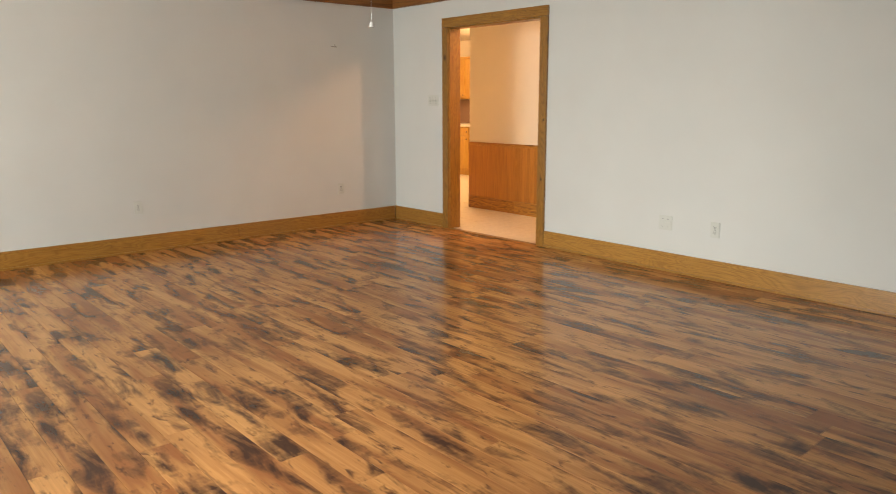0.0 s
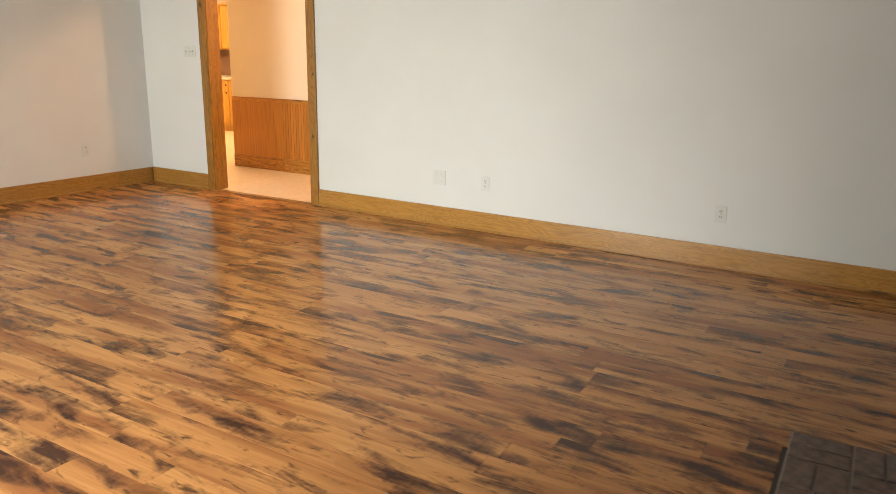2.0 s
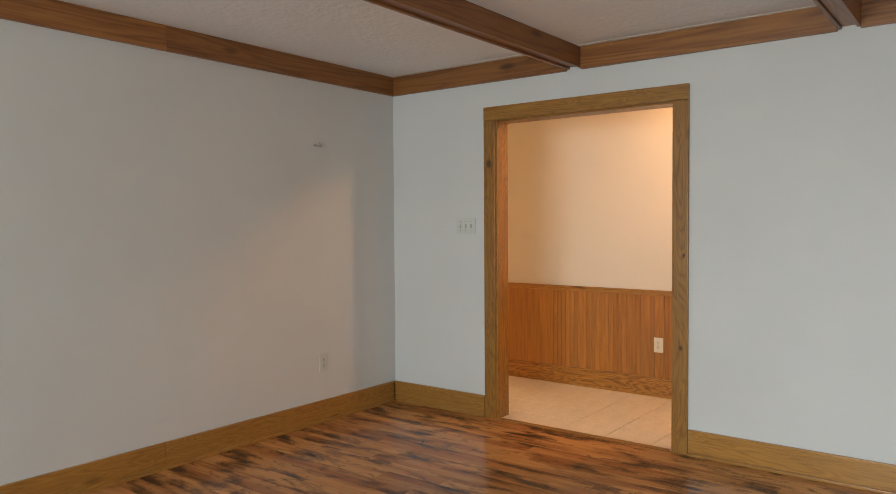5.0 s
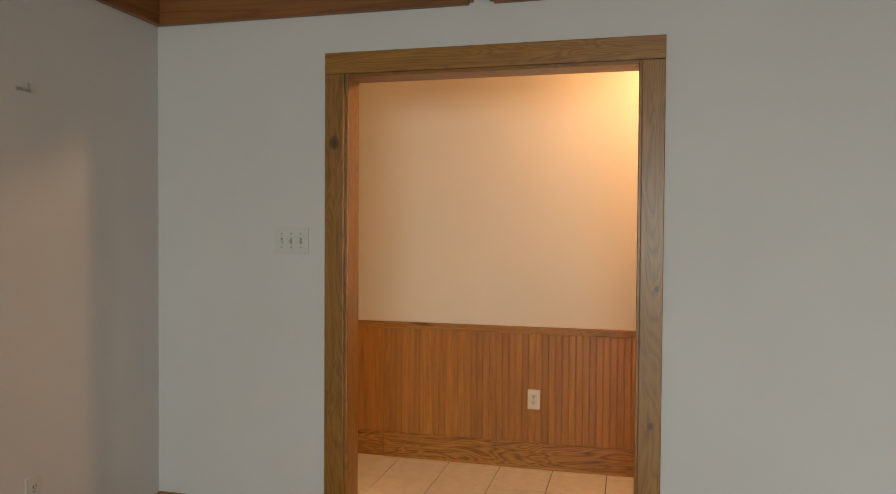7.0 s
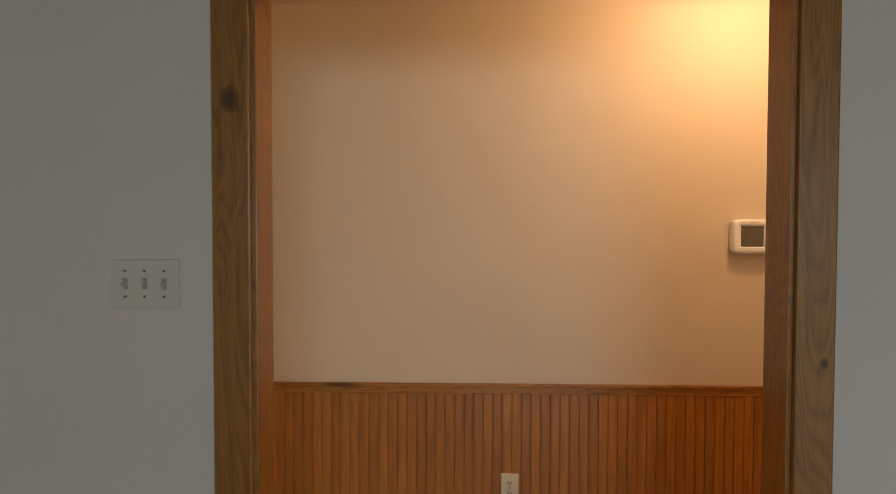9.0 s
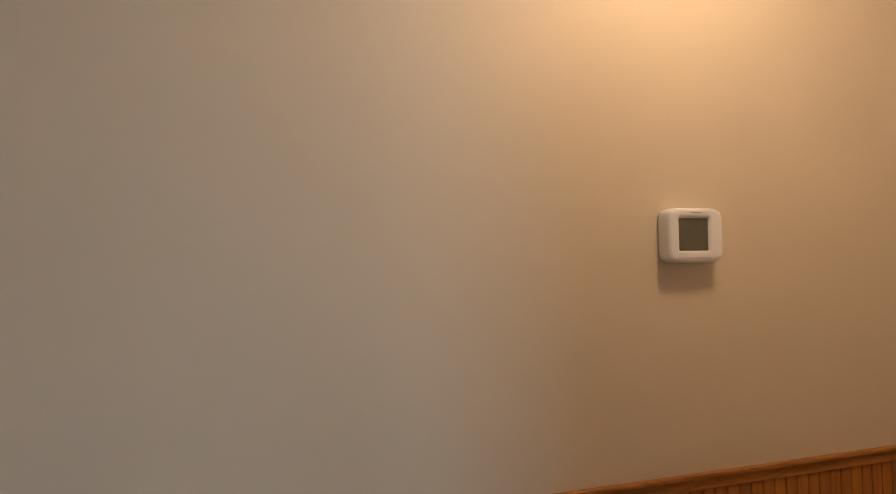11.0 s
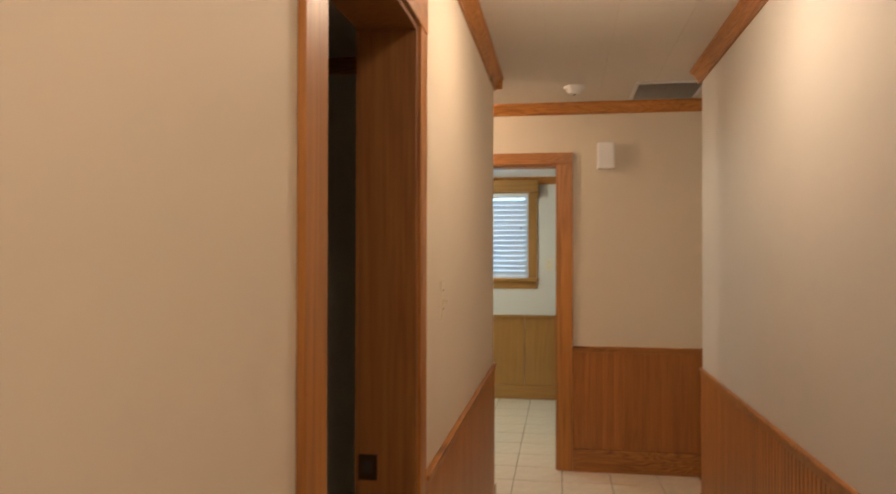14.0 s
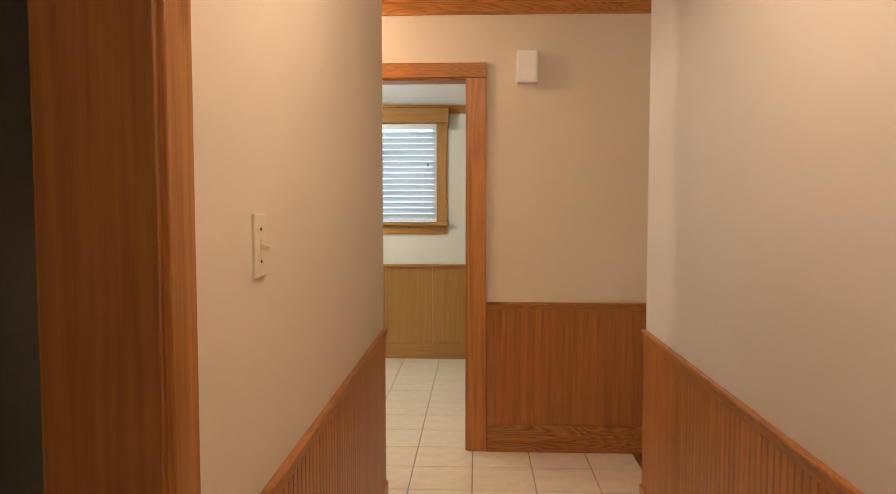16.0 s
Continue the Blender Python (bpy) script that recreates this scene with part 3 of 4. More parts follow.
G = "outlets of the living room"
fitting("wall_outlet", "white double electrical outlet low on the off-white wall", "outlet", 0.072, 0.115, M_PLATE, 1, "outlet", facing(0, -2.88, 0.402, "+x"), G)
fitting("wall_outlet", "white double electrical outlet near the room's corner", "outlet", 0.072, 0.115, M_PLATE, 1, "outlet", facing(0, -0.746, 0.404, "+x"), G)
fitting("blank_wall_plate", "wide white blank wall plate above the baseboard", "wall plate", 0.115, 0.115, M_PLATE, 2, "blank", facing(3.54, -0.029, 0.382, "-y"))
fitting("wall_outlet", "white double electrical outlet above the pine baseboard", "outlet", 0.072, 0.115, M_PLATE, 1, "outlet", facing(3.965, -0.038, 0.378, "-y"), G)
fitting("wall_outlet", "white double electrical outlet above the pine baseboard", "outlet", 0.072, 0.115, M_PLATE, 1, "outlet", facing(5.725, -0.074, 0.363, "-y"), G)
fitting("light_switch", "white plate with three toggle switches beside the doorway", "switch", 0.164, 0.115, M_PLATE, 3, "switch", facing(0.677, 0, 1.332, "-y"))
fitting("wall_outlet", "ivory electrical outlet set in the stained beadboard", "outlet", 0.072, 0.115, M_IVORY, 1, "outlet", facing(1.598, HY1 - 0.009, 0.402, "-y"))
fitting("wall_outlet", "ivory electrical outlet low in the hall wainscot", "outlet", 0.072, 0.115, M_IVORY, 1, "outlet", facing(5.5, HY1 - 0.009, 0.30, "-y"))
fitting("light_switch", "ivory plate with one toggle switch on the hall wall", "switch", 0.072, 0.118, M_IVORY, 1, "switch", facing(4.84, HY1, 1.287, "-y"))

# hook and nails on the living room's side wall
hook = thing("wall_hook", "small tarnished picture hook on the off-white wall", "hook")
bm = bmesh.new()
tube(bm, 0.003, 0.003, Matrix.Rotation(radians(90), 4, "Y") @ Matrix.Diagonal((1, 1, 0.018, 1)), 10)
part("shank", bm, M_NAIL_SHADE, hook)
bm = bmesh.new()
box(bm, -0.0, 0.003, -0.022, 0.022, -0.004, 0.004, 0.001)
part("back_plate", bm, M_NAIL_SHADE, hook)
bm = bmesh.new()
tube(bm, 0.003, 0.0025, Matrix.Translation((0.016, 0, 0)) @ Matrix.Diagonal((1, 1, 0.014, 1)), 10)
part("tip", bm, M_NAIL_SHADE, hook)
hook.location, hook.scale = (0, -0.777, 1.882), (1.5, 1.5, 1.5)

# ---- thermostat ----
th = thing("thermostat", "white plastic digital thermostat with a grey screen on the hall wall", "thermostat")


def barrel(w, h, d, y0, hole, sink, seg=96):
    """A housing with bowed sides, soft corners and a rounded front towards -y, with a sunken square window."""
    bm = bmesh.new()

    def outline(inset, dep):
        ring = []
        for k in range(seg):
            a = 2 * math.pi * (k + 0.5) / seg
            ca, sa = math.cos(a), math.sin(a)
            u, v = math.copysign(abs(ca) ** 0.15, ca), math.copysign(abs(sa) ** 0.15, sa)
            ring.append(bm.verts.new(((w / 2 - inset) * u * (1 - 0.075 * v * v), y0 - dep, (h / 2 - inset) * v * (1 - 0.09 * u * u))))
        return ring

    def square(grow, dep):
        ring = []
        for k in range(seg):
            a = 2 * math.pi * (k + 0.5) / seg
            ca, sa = math.cos(a), math.sin(a)
            m = max(abs(ca), abs(sa))
            ring.append(bm.verts.new((hole[0] + (hole[2] + grow) * ca / m, y0 - dep, hole[1] + (hole[3] + grow) * sa / m)))
        return ring
    loops = [outline(q, p) for p, q in ((0.0, 0.004), (0.004, 0.0015), (d * 0.4, 0.0), (d * 0.82, 0.0012), (d * 0.92, 0.0032), (d * 0.98, 0.0068), (d * 0.997, 0.0115))]
    loops += [square(0.009, d), square(0.004, d), square(0.0, d - sink * 0.8), square(-0.001, d - sink)]
    for a, b2 in zip(loops[:-1], loops[1:]):
        for k in range(seg):
            bm.faces.new((a[k], a[(k + 1) % seg], b2[(k + 1) % seg], b2[k]))
    bm.faces.new(loops[-1]), bm.faces.new(loops[0])
    return bm


bm = barrel(0.172, 0.141, 0.046, -0.0005, (-0.0055, 0.0015, 0.045, 0.0415), 0.006)
bmesh.ops.translate(bm, vec=(0.0055, 0, -0.0015), verts=bm.verts)
part("body", bm, M_HOUSING, th, "", True)
boxpart("screen", (-0.0435, 0.0435, -0.0415, -0.0402, -0.040, 0.040), M_SCREEN, th, "dark grey blank screen")
boxpart("flap", (-0.049, 0.049, -0.0472, -0.044, -0.0580, -0.0440), M_HOUSING, th, "hinged white cover strip", 0.0015)
boxpart("name_bar", (-0.010, 0.022, -0.0468, -0.0440, 0.0530, 0.0546), M_NAIL_SHADE, th, "small grey printed bar")
th.location = (2.540, HY1, 1.422)

# ---- door chime, smoke alarm, return vent ----
ch = thing("door_chime", "white plastic door chime box high on the end wall", "chime")
boxpart("cover", (-0.055, -0.004, -0.055, 0.055, -0.085, 0.085), M_CHIME, ch, "", 0.006)
boxpart("base", (-0.004, -0.0005, -0.05, 0.05, -0.08, 0.08), M_CHIME, ch)
for dy in (-0.043, 0.037):
    boxpart("side_rib", (-0.0575, -0.0545, dy, dy + 0.006, -0.078, 0.078), M_CHIME, ch, "", 0.001)
ch.location = (EX, 0.588, 2.085)

sm = thing("smoke_alarm", "round white smoke alarm on the hall ceiling", "smoke alarm")
bm = bmesh.new()
tube(bm, 0.062, 0.066, Matrix.Translation((0, 0, -0.012)) @ Matrix.Diagonal((1, 1, 0.0115, 1)), 28)
part("base", bm, M_PLASTIC, sm)
bm = bmesh.new()
tube(bm, 0.036, 0.056, Matrix.Translation((0, 0, -0.042)) @ Matrix.Diagonal((1, 1, 0.0295, 1)), 28)
bmesh.ops.bevel(bm, geom=[e for e in bm.edges if all(v.co.z < -0.03 for v in e.verts)], offset=0.006, segments=2, affect="EDGES")
part("cover", bm, M_PLASTIC, sm)
bm = bmesh.new()
tube(bm, 0.008, 0.008, Matrix.Translation((0.018, 0, -0.0455)) @ Matrix.Diagonal((1, 1, 0.004, 1)), 14)
part("test_button", bm, M_GREY, sm)
sm.location = (6.985, 0.80, 2.44)

vent = thing("ceiling_vent", "grey slatted return-air grille in the hall ceiling", "vent")
VX0, VX1, VY0, VY1 = 6.91, 7.35, 0.04, 0.45
bm = bmesh.new()
for d in ((VX0, VX1, VY0, VY0 + 0.025), (VX0, VX1, VY1 - 0.025, VY1), (VX0, VX0 + 0.025, VY0 + 0.025, VY1 - 0.025), (VX1 - 0.025, VX1, VY0 + 0.025, VY1 - 0.025)):
    box(bm, d[0], d[1], d[2], d[3], 2.430, 2.4395, 0.002)
part("frame", bm, M_PLASTIC, vent)
# flat dark sheet in place of the duct's shaded depth
boxpart("backing", (VX0 + 0.025, VX1 - 0.025, VY0 + 0.025, VY1 - 0.025, 2.4375, 2.4395), M_GREY, vent, "dark sheet painted in for the shaded duct behind the slats")
bm = bmesh.new()
box(bm, -0.011, 0.011, VY0 + 0.026, VY1 - 0.026, -0.0009, 0.0009)
bmesh.ops.transform(bm, matrix=Matrix.Rotation(radians(-28), 4, "Y"), verts=bm.verts)
slat_me = mesh_of("slat", bm, plain("vent_grey", (0.55, 0.54, 0.52), 0.5, 0.1))
for k in range(20):
    piece("slat", slat_me, vent, VX0 + 0.036 + k * 0.0215, 0, 2.4305)

# ---- lamps ----
def ceiling_lamp(x, y, z, r, label, flat=1.0):
    lp = thing("ceiling_lamp", label, "lamp", "ceiling lamps")
    bm = bmesh.new()
    # deep opaque rim added to keep the bulb's direct light off the ceiling
    prof = [(0.0, -0.0005), (r * 1.06, -0.0005), (r * 1.08, -0.053), (r * 1.03, -0.057), (r * 1.0, -0.006), (0.0, -0.006)]
    rings = [[bm.verts.new((q * math.cos(u), q * math.sin(u), z2)) for u in (2 * math.pi * i / 36 for i in range(36))] for q, z2 in prof[1:-1]]
    for a, b2 in zip(rings[:-1], rings[1:]):
        for i in range(36):
            bm.faces.new((a[i], a[(i + 1) % 36], b2[(i + 1) % 36], b2[i]))
    bm.faces.new(rings[0]), bm.faces.new(rings[-1])
    part("pan", bm, M_PLASTIC, lp)
    bm = bmesh.new()
    rings = []
    for k in range(9):
        a = radians(90) * k / 8
        rings.append([bm.verts.new((r * 0.97 * math.cos(a) * math.cos(u), r * 0.97 * math.cos(a) * math.sin(u), -0.055 - 0.042 * math.sin(a))) for u in (2 * math.pi * i / 32 for i in range(32))] if k < 8 else [bm.verts.new((0, 0, -0.097))])
    for a, b2 in zip(rings[:-1], rings[1:]):
        for i in range(32):
            if len(b2) > 1:
                bm.faces.new((a[i], a[(i + 1) % 32], b2[(i + 1) % 32], b2[i]))
            else:
                bm.faces.new((a[i], a[(i + 1) % 32], b2[0]))
    g = part("glass_shade", bm, M_SHADE, lp, "frosted glass bowl, lit", True)
    g.visible_shadow = False
    bm = bmesh.new()
    tube(bm, 0.006, 0.011, Matrix.Translation((0, 0, -0.108)) @ Matrix.Diagonal((1, 1, 0.013, 1)), 16)
    part("finial", bm, M_BRASS, lp, "small brass finial")
    lp.location, lp.scale = (x, y, z), (1, 1, flat)
    return lp


ceiling_lamp(2.51, 0.70, 2.44, 0.14, "lit flush ceiling lamp with a frosted glass bowl")
ceiling_lamp(4.87, 0.71, 2.44, 0.13, "lit flush ceiling lamp with a frosted glass bowl", 1.2)
ceiling_lamp(6.95, 2.1, 2.44, 0.14, "lit flush ceiling lamp with a frosted glass bowl")

# pull chain of the living room's ceiling fixture
pc = thing("pull_chain", "long ceiling pull chain with a white ceramic bell", "pull chain")
bm = bmesh.new()
tube(bm, 0.045, 0.03, Matrix.Translation((0, 0, 0.756)) @ Matrix.Diagonal((1, 1, 0.022, 1)), 24)
part("canopy", bm, M_BRASS, pc)
bm = bmesh.new()
tube(bm, 0.0007, 0.0007, Matrix.Translation((0, 0, 0.03)) @ Matrix.Diagonal((1, 1, 0.728, 1)), 8)
for k in range(120):
    bmesh.ops.create_icosphere(bm, subdivisions=1, radius=0.0013, matrix=Matrix.Translation((0, 0, 0.034 + k * 0.006)))
part("chain", bm, plain("chain_nickel", (0.6, 0.6, 0.6), 0.3, 0.8), pc)
bm = bmesh.new()
prof = [(0.003, 0.034), (0.0065, 0.032), (0.0085, 0.026), (0.0105, 0.017), (0.0135, 0.010), (0.014, 0.008), (0.011, 0.008), (0.0, 0.012)]
rings = [[bm.verts.new((r * math.cos(u), r * math.sin(u), z)) for u in (2 * math.pi * i / 24 for i in range(24))] for r, z in prof[:-1]]
for a, b2 in zip(rings[:-1], rings[1:]):
    for i in range(24):
        bm.faces.new((a[i], a[(i + 1) % 24], b2[(i + 1) % 24], b2[i]))
bm.faces.new(rings[0]), bm.faces.new(rings[-1])
part("bell", bm, plain("white_ceramic", (0.85, 0.84, 0.83), 0.12, 0, 0.01), pc, "white glazed bell pull", True)
pc.location = (3.752, -2.958, 1.661)

# ---- hearth and stove ----
HEX0, HEX1, HEY0, HEY1 = 6.437, 7.86, -3.71, -2.31
hearth = thing("hearth", "low pad of dark brown bricks laid on the floor", "hearth")
boxpart("mortar_bed", (HEX0, HEX1, HEY0, HEY1, -0.004, 0.036), M_MORTAR, hearth, "grey mortar bed")
bm = bmesh.new()
box(bm, 0.004, 0.196, 0.004, 0.096, -0.004, 0.0095, 0.0045)
brick_me = mesh_of("brick", bm, M_BRICK)
bm = bmesh.new()
box(bm, 0.004, 0.096, 0.004, 0.196, -0.004, 0.0095, 0.0045)
brick_up = mesh_of("brick", bm, M_BRICK)
rb = random.Random(3)
for i in range(7):
    x0 = HEX0 + i * 0.2
    for j in range(14):
        y0 = HEY1 - (j + 1) * 0.1
        if y0 < HEY0 - 0.01:
            break
        if (i + j // 2) % 2 == 0:
            o = piece("brick", brick_me, hearth, x0, y0, 0.0305 + rb.uniform(0, 0.005))
            o.rotation_euler = (0, 0, radians(rb.uniform(-0.8, 0.8)))
        elif j % 2 == 0 and y0 - 0.1 >= HEY0 - 0.01:
            for k in (0, 1):
                o = piece("brick", brick_up, hearth, x0 + 0.1 * k, y0 - 0.1, 0.0305 + rb.uniform(0, 0.005))
                o.rotation_euler = (0, 0, radians(rb.uniform(-0.8, 0.8)))

SX0, SX1, SY0, SY1, SZ = 6.957, 7.6, -3.08, -2.38, 0.56
stove = thing("wood_stove", "black iron wood stove with a navy glass door on bricks", "stove")
for lx in (SX0 + 0.03, SX1 - 0.11):
    for ly in (SY0 + 0.03, SY1 - 0.11):
        bm = bmesh.new()
        tube(bm, 0.024, 0.034, Matrix.Translation((lx + 0.04, ly + 0.04, 0.043)) @ Matrix.Diagonal((1, 1, 0.062, 1)), 14)
        part("leg", bm, M_BLACK, stove)
boxpart("body", (SX0 + 0.008, SX1 - 0.02, SY0 + 0.014, SY1 - 0.02, 0.10, SZ - 0.022), M_BLACK, stove, "black iron firebox", 0.008)
boxpart("top_plate", (SX0 - 0.012, SX1, SY0, SY1, SZ - 0.022, SZ), M_BLACK, stove, "black cast-iron top plate", 0.006)
boxpart("side_shield", (SX0 - 0.056, SX0 + 0.0085, -2.62, SY1 - 0.02, 0.12, SZ - 0.085), M_GREY, stove, "grey sheet-steel side shield", 0.003)
fd = boxpart("fire_door", (SX0 + 0.075, SX1 - 0.07, SY0 - 0.008, SY0 + 0.0145, 0.14, 0.51), M_BLACK, stove, "black cast-iron door", 0.006)
# the navy colour puts the glass's reflection into the base colour
boxpart("door_glass", (SX0 + 0.095, SX1 - 0.11, SY0 - 0.0115, SY0 - 0.0075, 0.16, 0.49), M_NAVY, fd, "dark door glass, navy painted in for its reflection", 0.001)
boxpart("door_handle", (SX1 - 0.098, SX1 - 0.083, SY0 - 0.04, SY0 - 0.0075, 0.30, 0.38), M_BLACK, fd, "", 0.005)
bm = bmesh.new()
tube(bm, 0.075, 0.075, Matrix.Translation((7.34, -2.57, SZ - 0.002)) @ Matrix.Diagonal((1, 1, RZ - SZ + 0.002, 1)), 28)
part("flue_pipe", bm, M_BLACK, stove, "black stove pipe up to the ceiling", True)

# ---- kitchen seen past the hall ----
def cabinet(name, x0, x1, y0, y1, z0, z1, drawer, label):
    c = thing(name, label, "cabinet", name + " run")
    boxpart("body", (x0 + 0.001, x1 - 0.001, y0 + 0.02, y1, z0, z1), M_CABINET, c)
    dz1 = z1 - 0.17 if drawer else z1 - 0.02
    panels = [("door", z0 + 0.02, dz1)] + ([("drawer_front", z1 - 0.155, z1 - 0.02)] if drawer else [])
    for n, a, b2 in panels:
        d = boxpart(n, (x0 + 0.015, x1 - 0.015, y0, y0 + 0.0195, a, b2), M_CABINET, c, "", 0.004)
        if n == "door":
            boxpart("raised_panel", (x0 + 0.075, x1 - 0.075, y0 - 0.006, y0 + 0.001, a + 0.06, b2 - 0.06), M_CABINET, d, "", 0.005)
        bm = bmesh.new()
        bmesh.ops.create_icosphere(bm, subdivisions=2, radius=0.014, matrix=Matrix.Translation((x1 - 0.05, y0 - 0.012, (b2 - 0.05) if n == "door" and drawer else (a + 0.05 if n == "door" else (a + b2) / 2))))
        part("knob", bm, M_BRASS, d, "dark round knob", True)


KY = 3.92
for k in range(5):
    x0 = -4.4 + k * 0.46
    cabinet("base_cabinet", x0, x0 + 0.46, KY, 4.59, 0.1, 0.87, True, "honey oak base cabinet with a drawer over a panelled door")
    cabinet("wall_cabinet", x0, x0 + 0.46, 4.25, 4.59, 1.36, 2.08, False, "honey oak wall cabinet with a panelled door")
boxpart("toe_kick", (-4.4, -2.1, KY + 0.07, 4.59, 0.0, 0.1), M_CABINET)
tagged(bpy.data.objects["toe_kick"], "recessed oak plinth under the cabinets", "plinth", "", "structure")
ct = thing("countertop", "cream laminate kitchen countertop with a brown splashback", "countertop")
boxpart("slab", (-4.42, -2.08, KY - 0.025, 4.595, 0.871, 0.911), M_COUNTER, ct, "", 0.006)
boxpart("splashback", (-4.42, -2.08, 4.57, 4.595, 0.9115, 1.355), plain("brown_splashback", (0.25, 0.15, 0.105), 0.4), ct, "brown splashback panel", 0.003)
sf = boxpart("trim_soffit_shelf", (-4.42, -2.08, 4.22, 4.595, 2.081, 2.11), M_CABINET)
tagged(sf, "oak moulding above the wall cabinets", "trim", "", "structure")

# ---- far room: window with blind, wainscot ----
win = thing("window_1", "pine-cased window with a closed white slatted blind", "window", "", "structure")
for n, d in (("casing", (FX - 0.022, FX - 0.0005, WY0 - 0.088, WY0, WZ0 - 0.0, WZ1)), ("casing", (FX - 0.022, FX - 0.0005, WY1, WY1 + 0.105, WZ0, WZ1)),
             ("head_casing", (FX - 0.03, FX - 0.0005, WY0 - 0.088, WY1 + 0.088, WZ1, FC - 0.072)), ("cornice", (FX - 0.085, FX - 0.031, WY0 - 0.105, WY1 + 0.105, WZ1 + 0.005, FC - 0.03)), ("cornice_end", (FX - 0.085, FX - 0.023, WY0 - 0.105, WY0 - 0.085, WZ1 - 0.05, WZ1 + 0.004)),
             ("window_sill", (FX - 0.06, FX + 0.1, WY0 - 0.105, WY1 + 0.105, WZ0 - 0.03, WZ0)), ("apron", (FX - 0.02, FX - 0.0005, WY0 - 0.088, WY1 + 0.088, WZ0 - 0.105, WZ0 - 0.03)),
             ("window_frame", (FX + 0.06, FX + 0.1, WY0, WY0 + 0.04, WZ0, WZ1)), ("window_frame", (FX + 0.06, FX + 0.1, WY1 - 0.04, WY1, WZ0, WZ1)), ("window_frame", (FX + 0.06, FX + 0.1, WY0 + 0.04, WY1 - 0.04, WZ1 - 0.04, WZ1))):
    boxpart(n, d, M_PLASTIC if n == "window_frame" else M_FARPINE[1 if "casing" != n else 2], win, "", 0.003)
bm = bmesh.new()
box(bm, FX + 0.078, FX + 0.082, WY0 + 0.04, WY1 - 0.04, WZ0, WZ1 - 0.04)
gl = part("pane", bm, M_GLASS, win)
gl.visible_shadow = False
bl = thing("window_blind", "closed white horizontal blind in the pine-cased window", "blind")
boxpart("headrail", (FX + 0.003, FX + 0.045, WY0 + 0.006, WY1 - 0.006, WZ1 - 0.045, WZ1 - 0.002), M_BLIND, bl, "", 0.003)
boxpart("bottom_rail", (FX + 0.012, FX + 0.04, WY0 + 0.008, WY1 - 0.008, WZ0 + 0.004, WZ0 + 0.022), M_BLIND, bl, "", 0.003)
bm = bmesh.new()
n_arc = 5
top = []
for i in range(n_arc):
    u = -0.5 + i / (n_arc - 1)
    top.append((0.052 * u, 0.004 * (1 - 4 * u * u)))
vs = [[bm.verts.new((p, yy, q + dz)) for p, q in top] for yy in (WY0 + 0.008, WY1 - 0.008) for dz in (0.0, 0.0015)]
for a, b2 in ((0, 2), (1, 3)):
    for i in range(n_arc - 1):
        bm.faces.new((vs[a][i], vs[a][i + 1], vs[b2][i + 1], vs[b2][i]))
for a, b2 in ((0, 1), (2, 3)):
    for i in range(n_arc - 1):
        bm.faces.new((vs[a][i], vs[a][i + 1], vs[b2][i + 1], vs[b2][i]))
for i in (0, n_arc - 1):
    bm.faces.new((vs[0][i], vs[1][i], vs[3][i], vs[2][i]))
bmesh.ops.transform(bm, matrix=Matrix.Rotation(radians(57), 4, "Y"), verts=bm.verts)
slat2 = mesh_of("slat", bm, M_SLATS)
z = WZ0 + 0.045
while z < WZ1 - 0.05:
    piece("slat", slat2, bl, FX + 0.026, 0, z)
    z += 0.0505
for yy in (WY0 + 0.12, WY1 - 0.12):
    bm = bmesh.new()
    tube(bm, 0.0012, 0.0012, Matrix.Translation((FX - 0.002, yy, WZ0 + 0.02)) @ Matrix.Diagonal((1, 1, WZ1 - WZ0 - 0.06, 1)), 6)
    part("ladder_cord", bm, M_BLIND, bl)
bm = bmesh.new()
tube(bm, 0.008, 0.004, Matrix.Translation((FX - 0.004, WY0 + 0.075, WZ0 + 0.48)) @ Matrix.Diagonal((1, 1, 0.03, 1)), 12)
part("cord_tassel", bm, M_GREY, bl, "small grey cord tassel")
fw = thing("wainscot_far_room", "yellowish pine panel wainscot under the window", "wainscot", "", "structure")
boxpart("base_board", (FX - 0.02, FX - 0.0005, -0.4, 4.1, 0, 0.14), M_FARPINE[1], fw, "", 0.004)
boxpart("rail_cap", (FX - 0.03, FX - 0.0005, -0.4, 4.1, 0.805, 0.832), M_FARPINE[1], fw, "", 0.004)
for k in range(11):
    boxpart("panel", (FX - 0.011, FX - 0.0005, -0.4 + k * 0.41, -0.4 + k * 0.41 + 0.4075, 0.14, 0.805), M_FARPINE[2], fw, "", 0.002)
fitting("light_switch", "ivory switch plate beside the far room's window", "switch", 0.072, 0.118, M_IVORY, 1, "switch", facing(FX, 0.995, 1.33, "-x"))

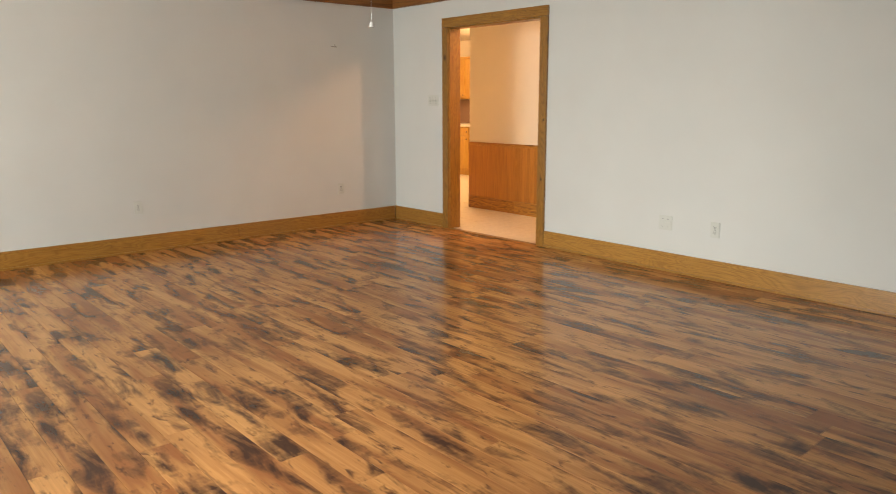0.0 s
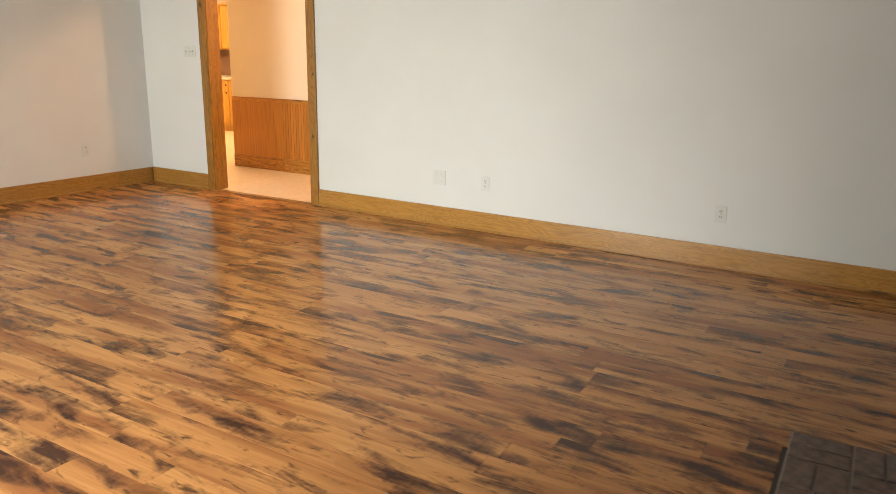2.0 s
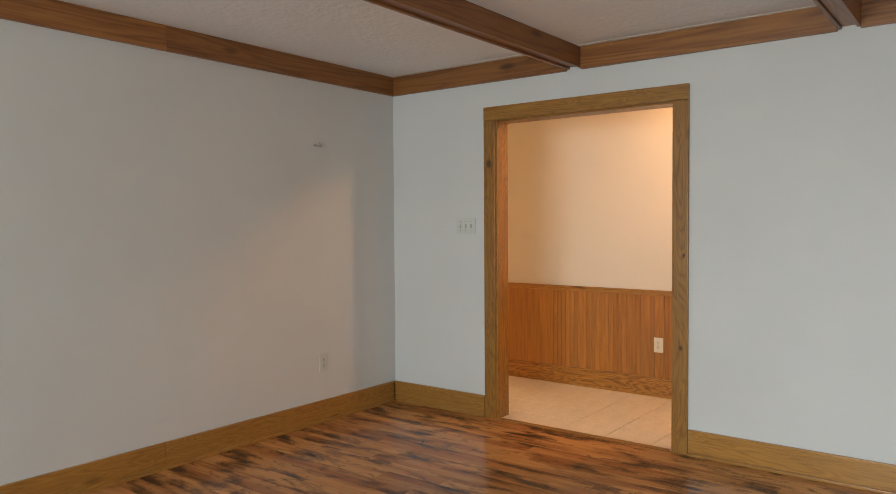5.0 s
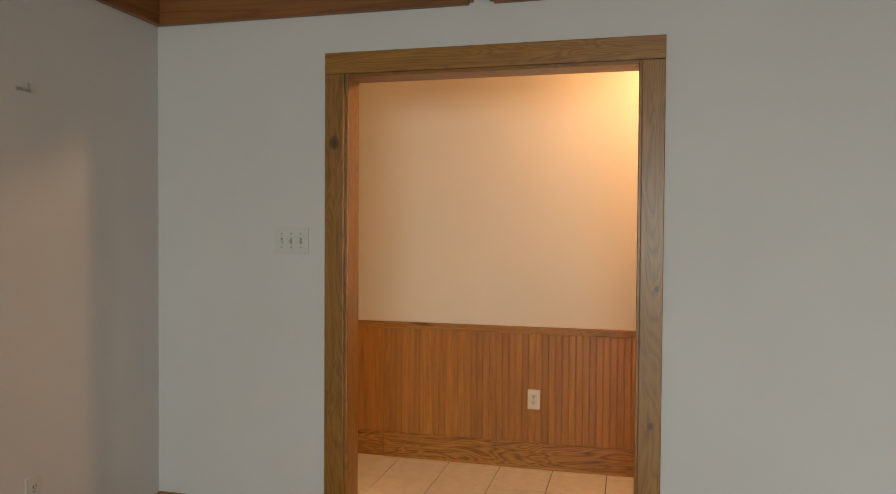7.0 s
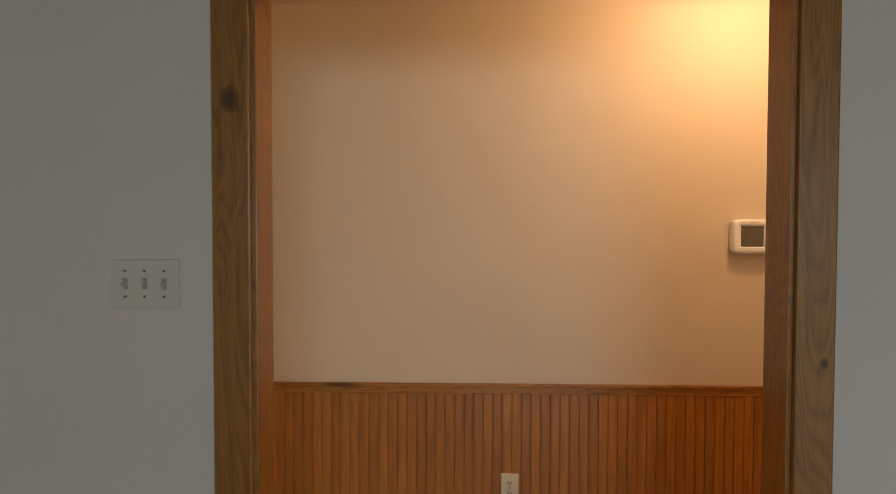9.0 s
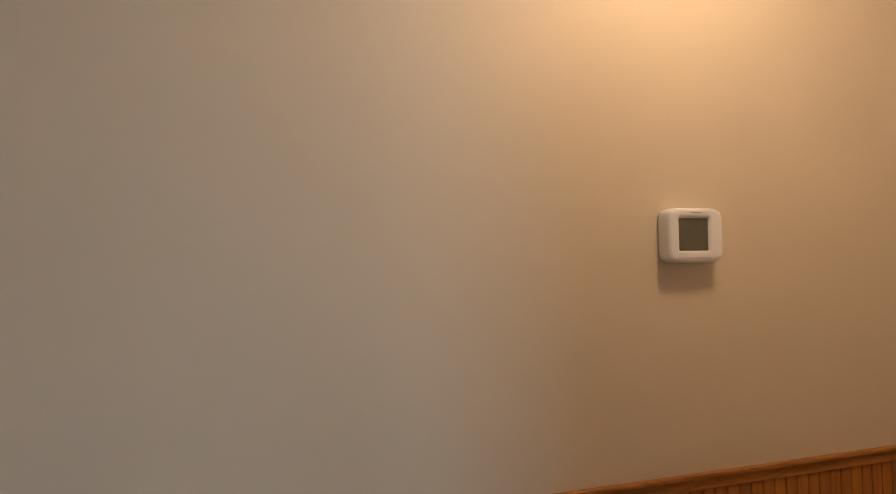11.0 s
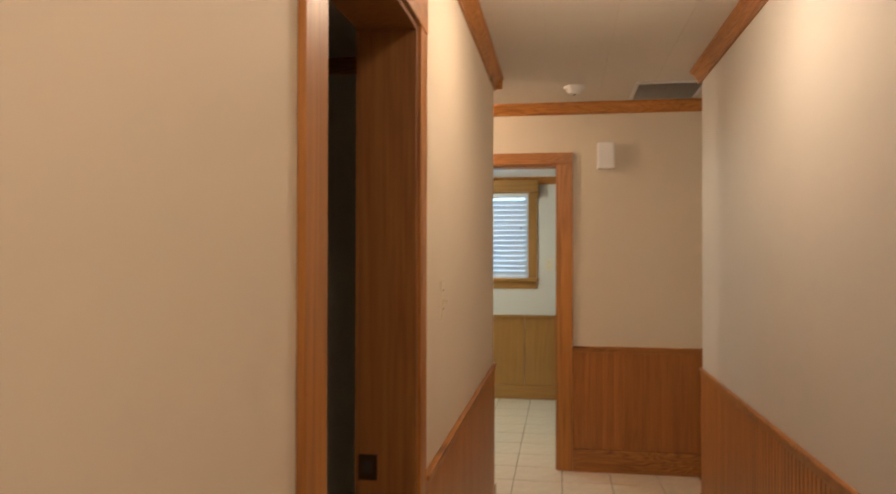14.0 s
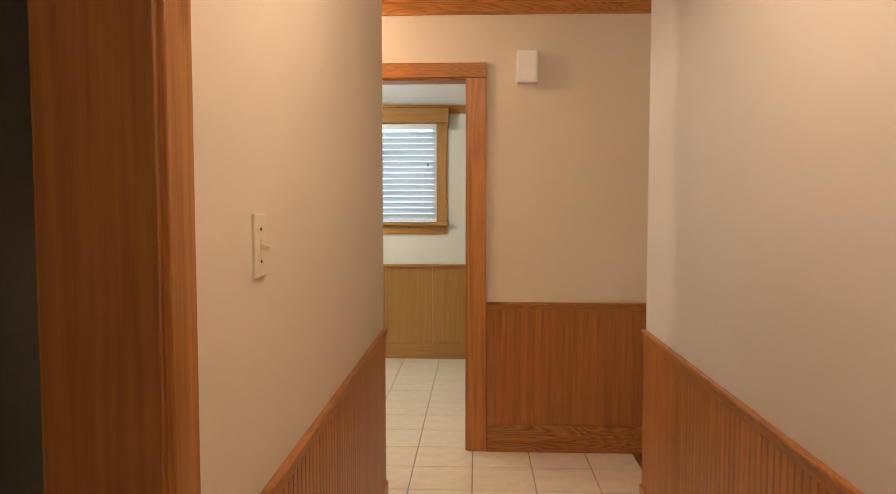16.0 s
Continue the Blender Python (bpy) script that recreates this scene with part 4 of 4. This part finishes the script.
# ---- floors ----
T0X, T0Y, TP = 0.183, 0.262, 0.306
bm = bmesh.new()
box(bm, 0.002, TP - 0.003, 0.002, TP - 0.003, -0.008, 0.0, 0.0016)
tile_me = mesh_of("tile", bm, M_TILE)
bm = bmesh.new()
box(bm, 0.002, TP - 0.003, 0.048, TP - 0.003, -0.008, 0.0, 0.0016)
cut_me = mesh_of("tile", bm, M_TILE)
floor_t = bpy.data.objects["floor"]
rest = bmesh.new()
for ix in range(-16, 33):
    for iy in range(-1, 15):
        x, y = T0X + ix * TP, T0Y + iy * TP
        if not (-4.5 < x and x + TP < FX + 0.3 and y + TP < 4.75):
            continue
        if x > -0.5 and y < 1.75:
            piece("tile", cut_me if iy < 0 else tile_me, floor_t, x, y, 0)
        else:
            box(rest, x + 0.002, x + TP - 0.003, max(y + 0.002, 0.004), y + TP - 0.003, -0.008, 0.0)
tagged(part("tiles_beyond", rest, M_TILE, floor_t), "cream floor tiles", "", "", "stuff")

PW, PL = 0.1245, 1.63
plank_me = {}


def plank(length):
    k = round(length, 3)
    if k not in plank_me:
        bm = bmesh.new()
        box(bm, 0.0004, k - 0.0004, 0.0007, PW - 0.0007, -0.008, 0.0, 0.0012)
        plank_me[k] = mesh_of("plank", bm, M_FLOOR)
    return plank_me[k]


floor_l = thing("floor_laminate", "glossy honey and dark walnut laminate boards", "floor", "", "structure")
rng = random.Random(4)
back_planks = bmesh.new()
row = 0
while -0.002 - (row + 1) * PW > RY:
    y = -0.002 - (row + 1) * PW
    x = -rng.uniform(0.0, 1.1)
    while x < RX:
        u, v = max(x, 0.0), min(x + PL, RX)
        if u > 6.41 and -3.65 < y + PW / 2 < -2.372:
            break
        if v > 6.418 and -3.65 < y + PW / 2 < -2.372:
            v = 6.418
        if y < AY - 0.1:
            v = min(v, AX)
        if v - u > 0.01:
            if y > -5.3:
                piece("plank", plank(v - u), floor_l, u, y, 0)
            else:
                box(back_planks, u + 0.0004, v - 0.0004, y + 0.0007, y + PW - 0.0007, -0.008, 0.0)
        x += PL
    row += 1
tagged(part("planks_beyond", back_planks, M_FLOOR, floor_l), "glossy laminate boards", "", "", "stuff")
trim("threshold", (DX0 + 0.012, DX1 - 0.012, -0.03, 0.02, 0.0005, 0.006), M_PINE[0], "thin wooden threshold strip between laminate and tile", 0.002)
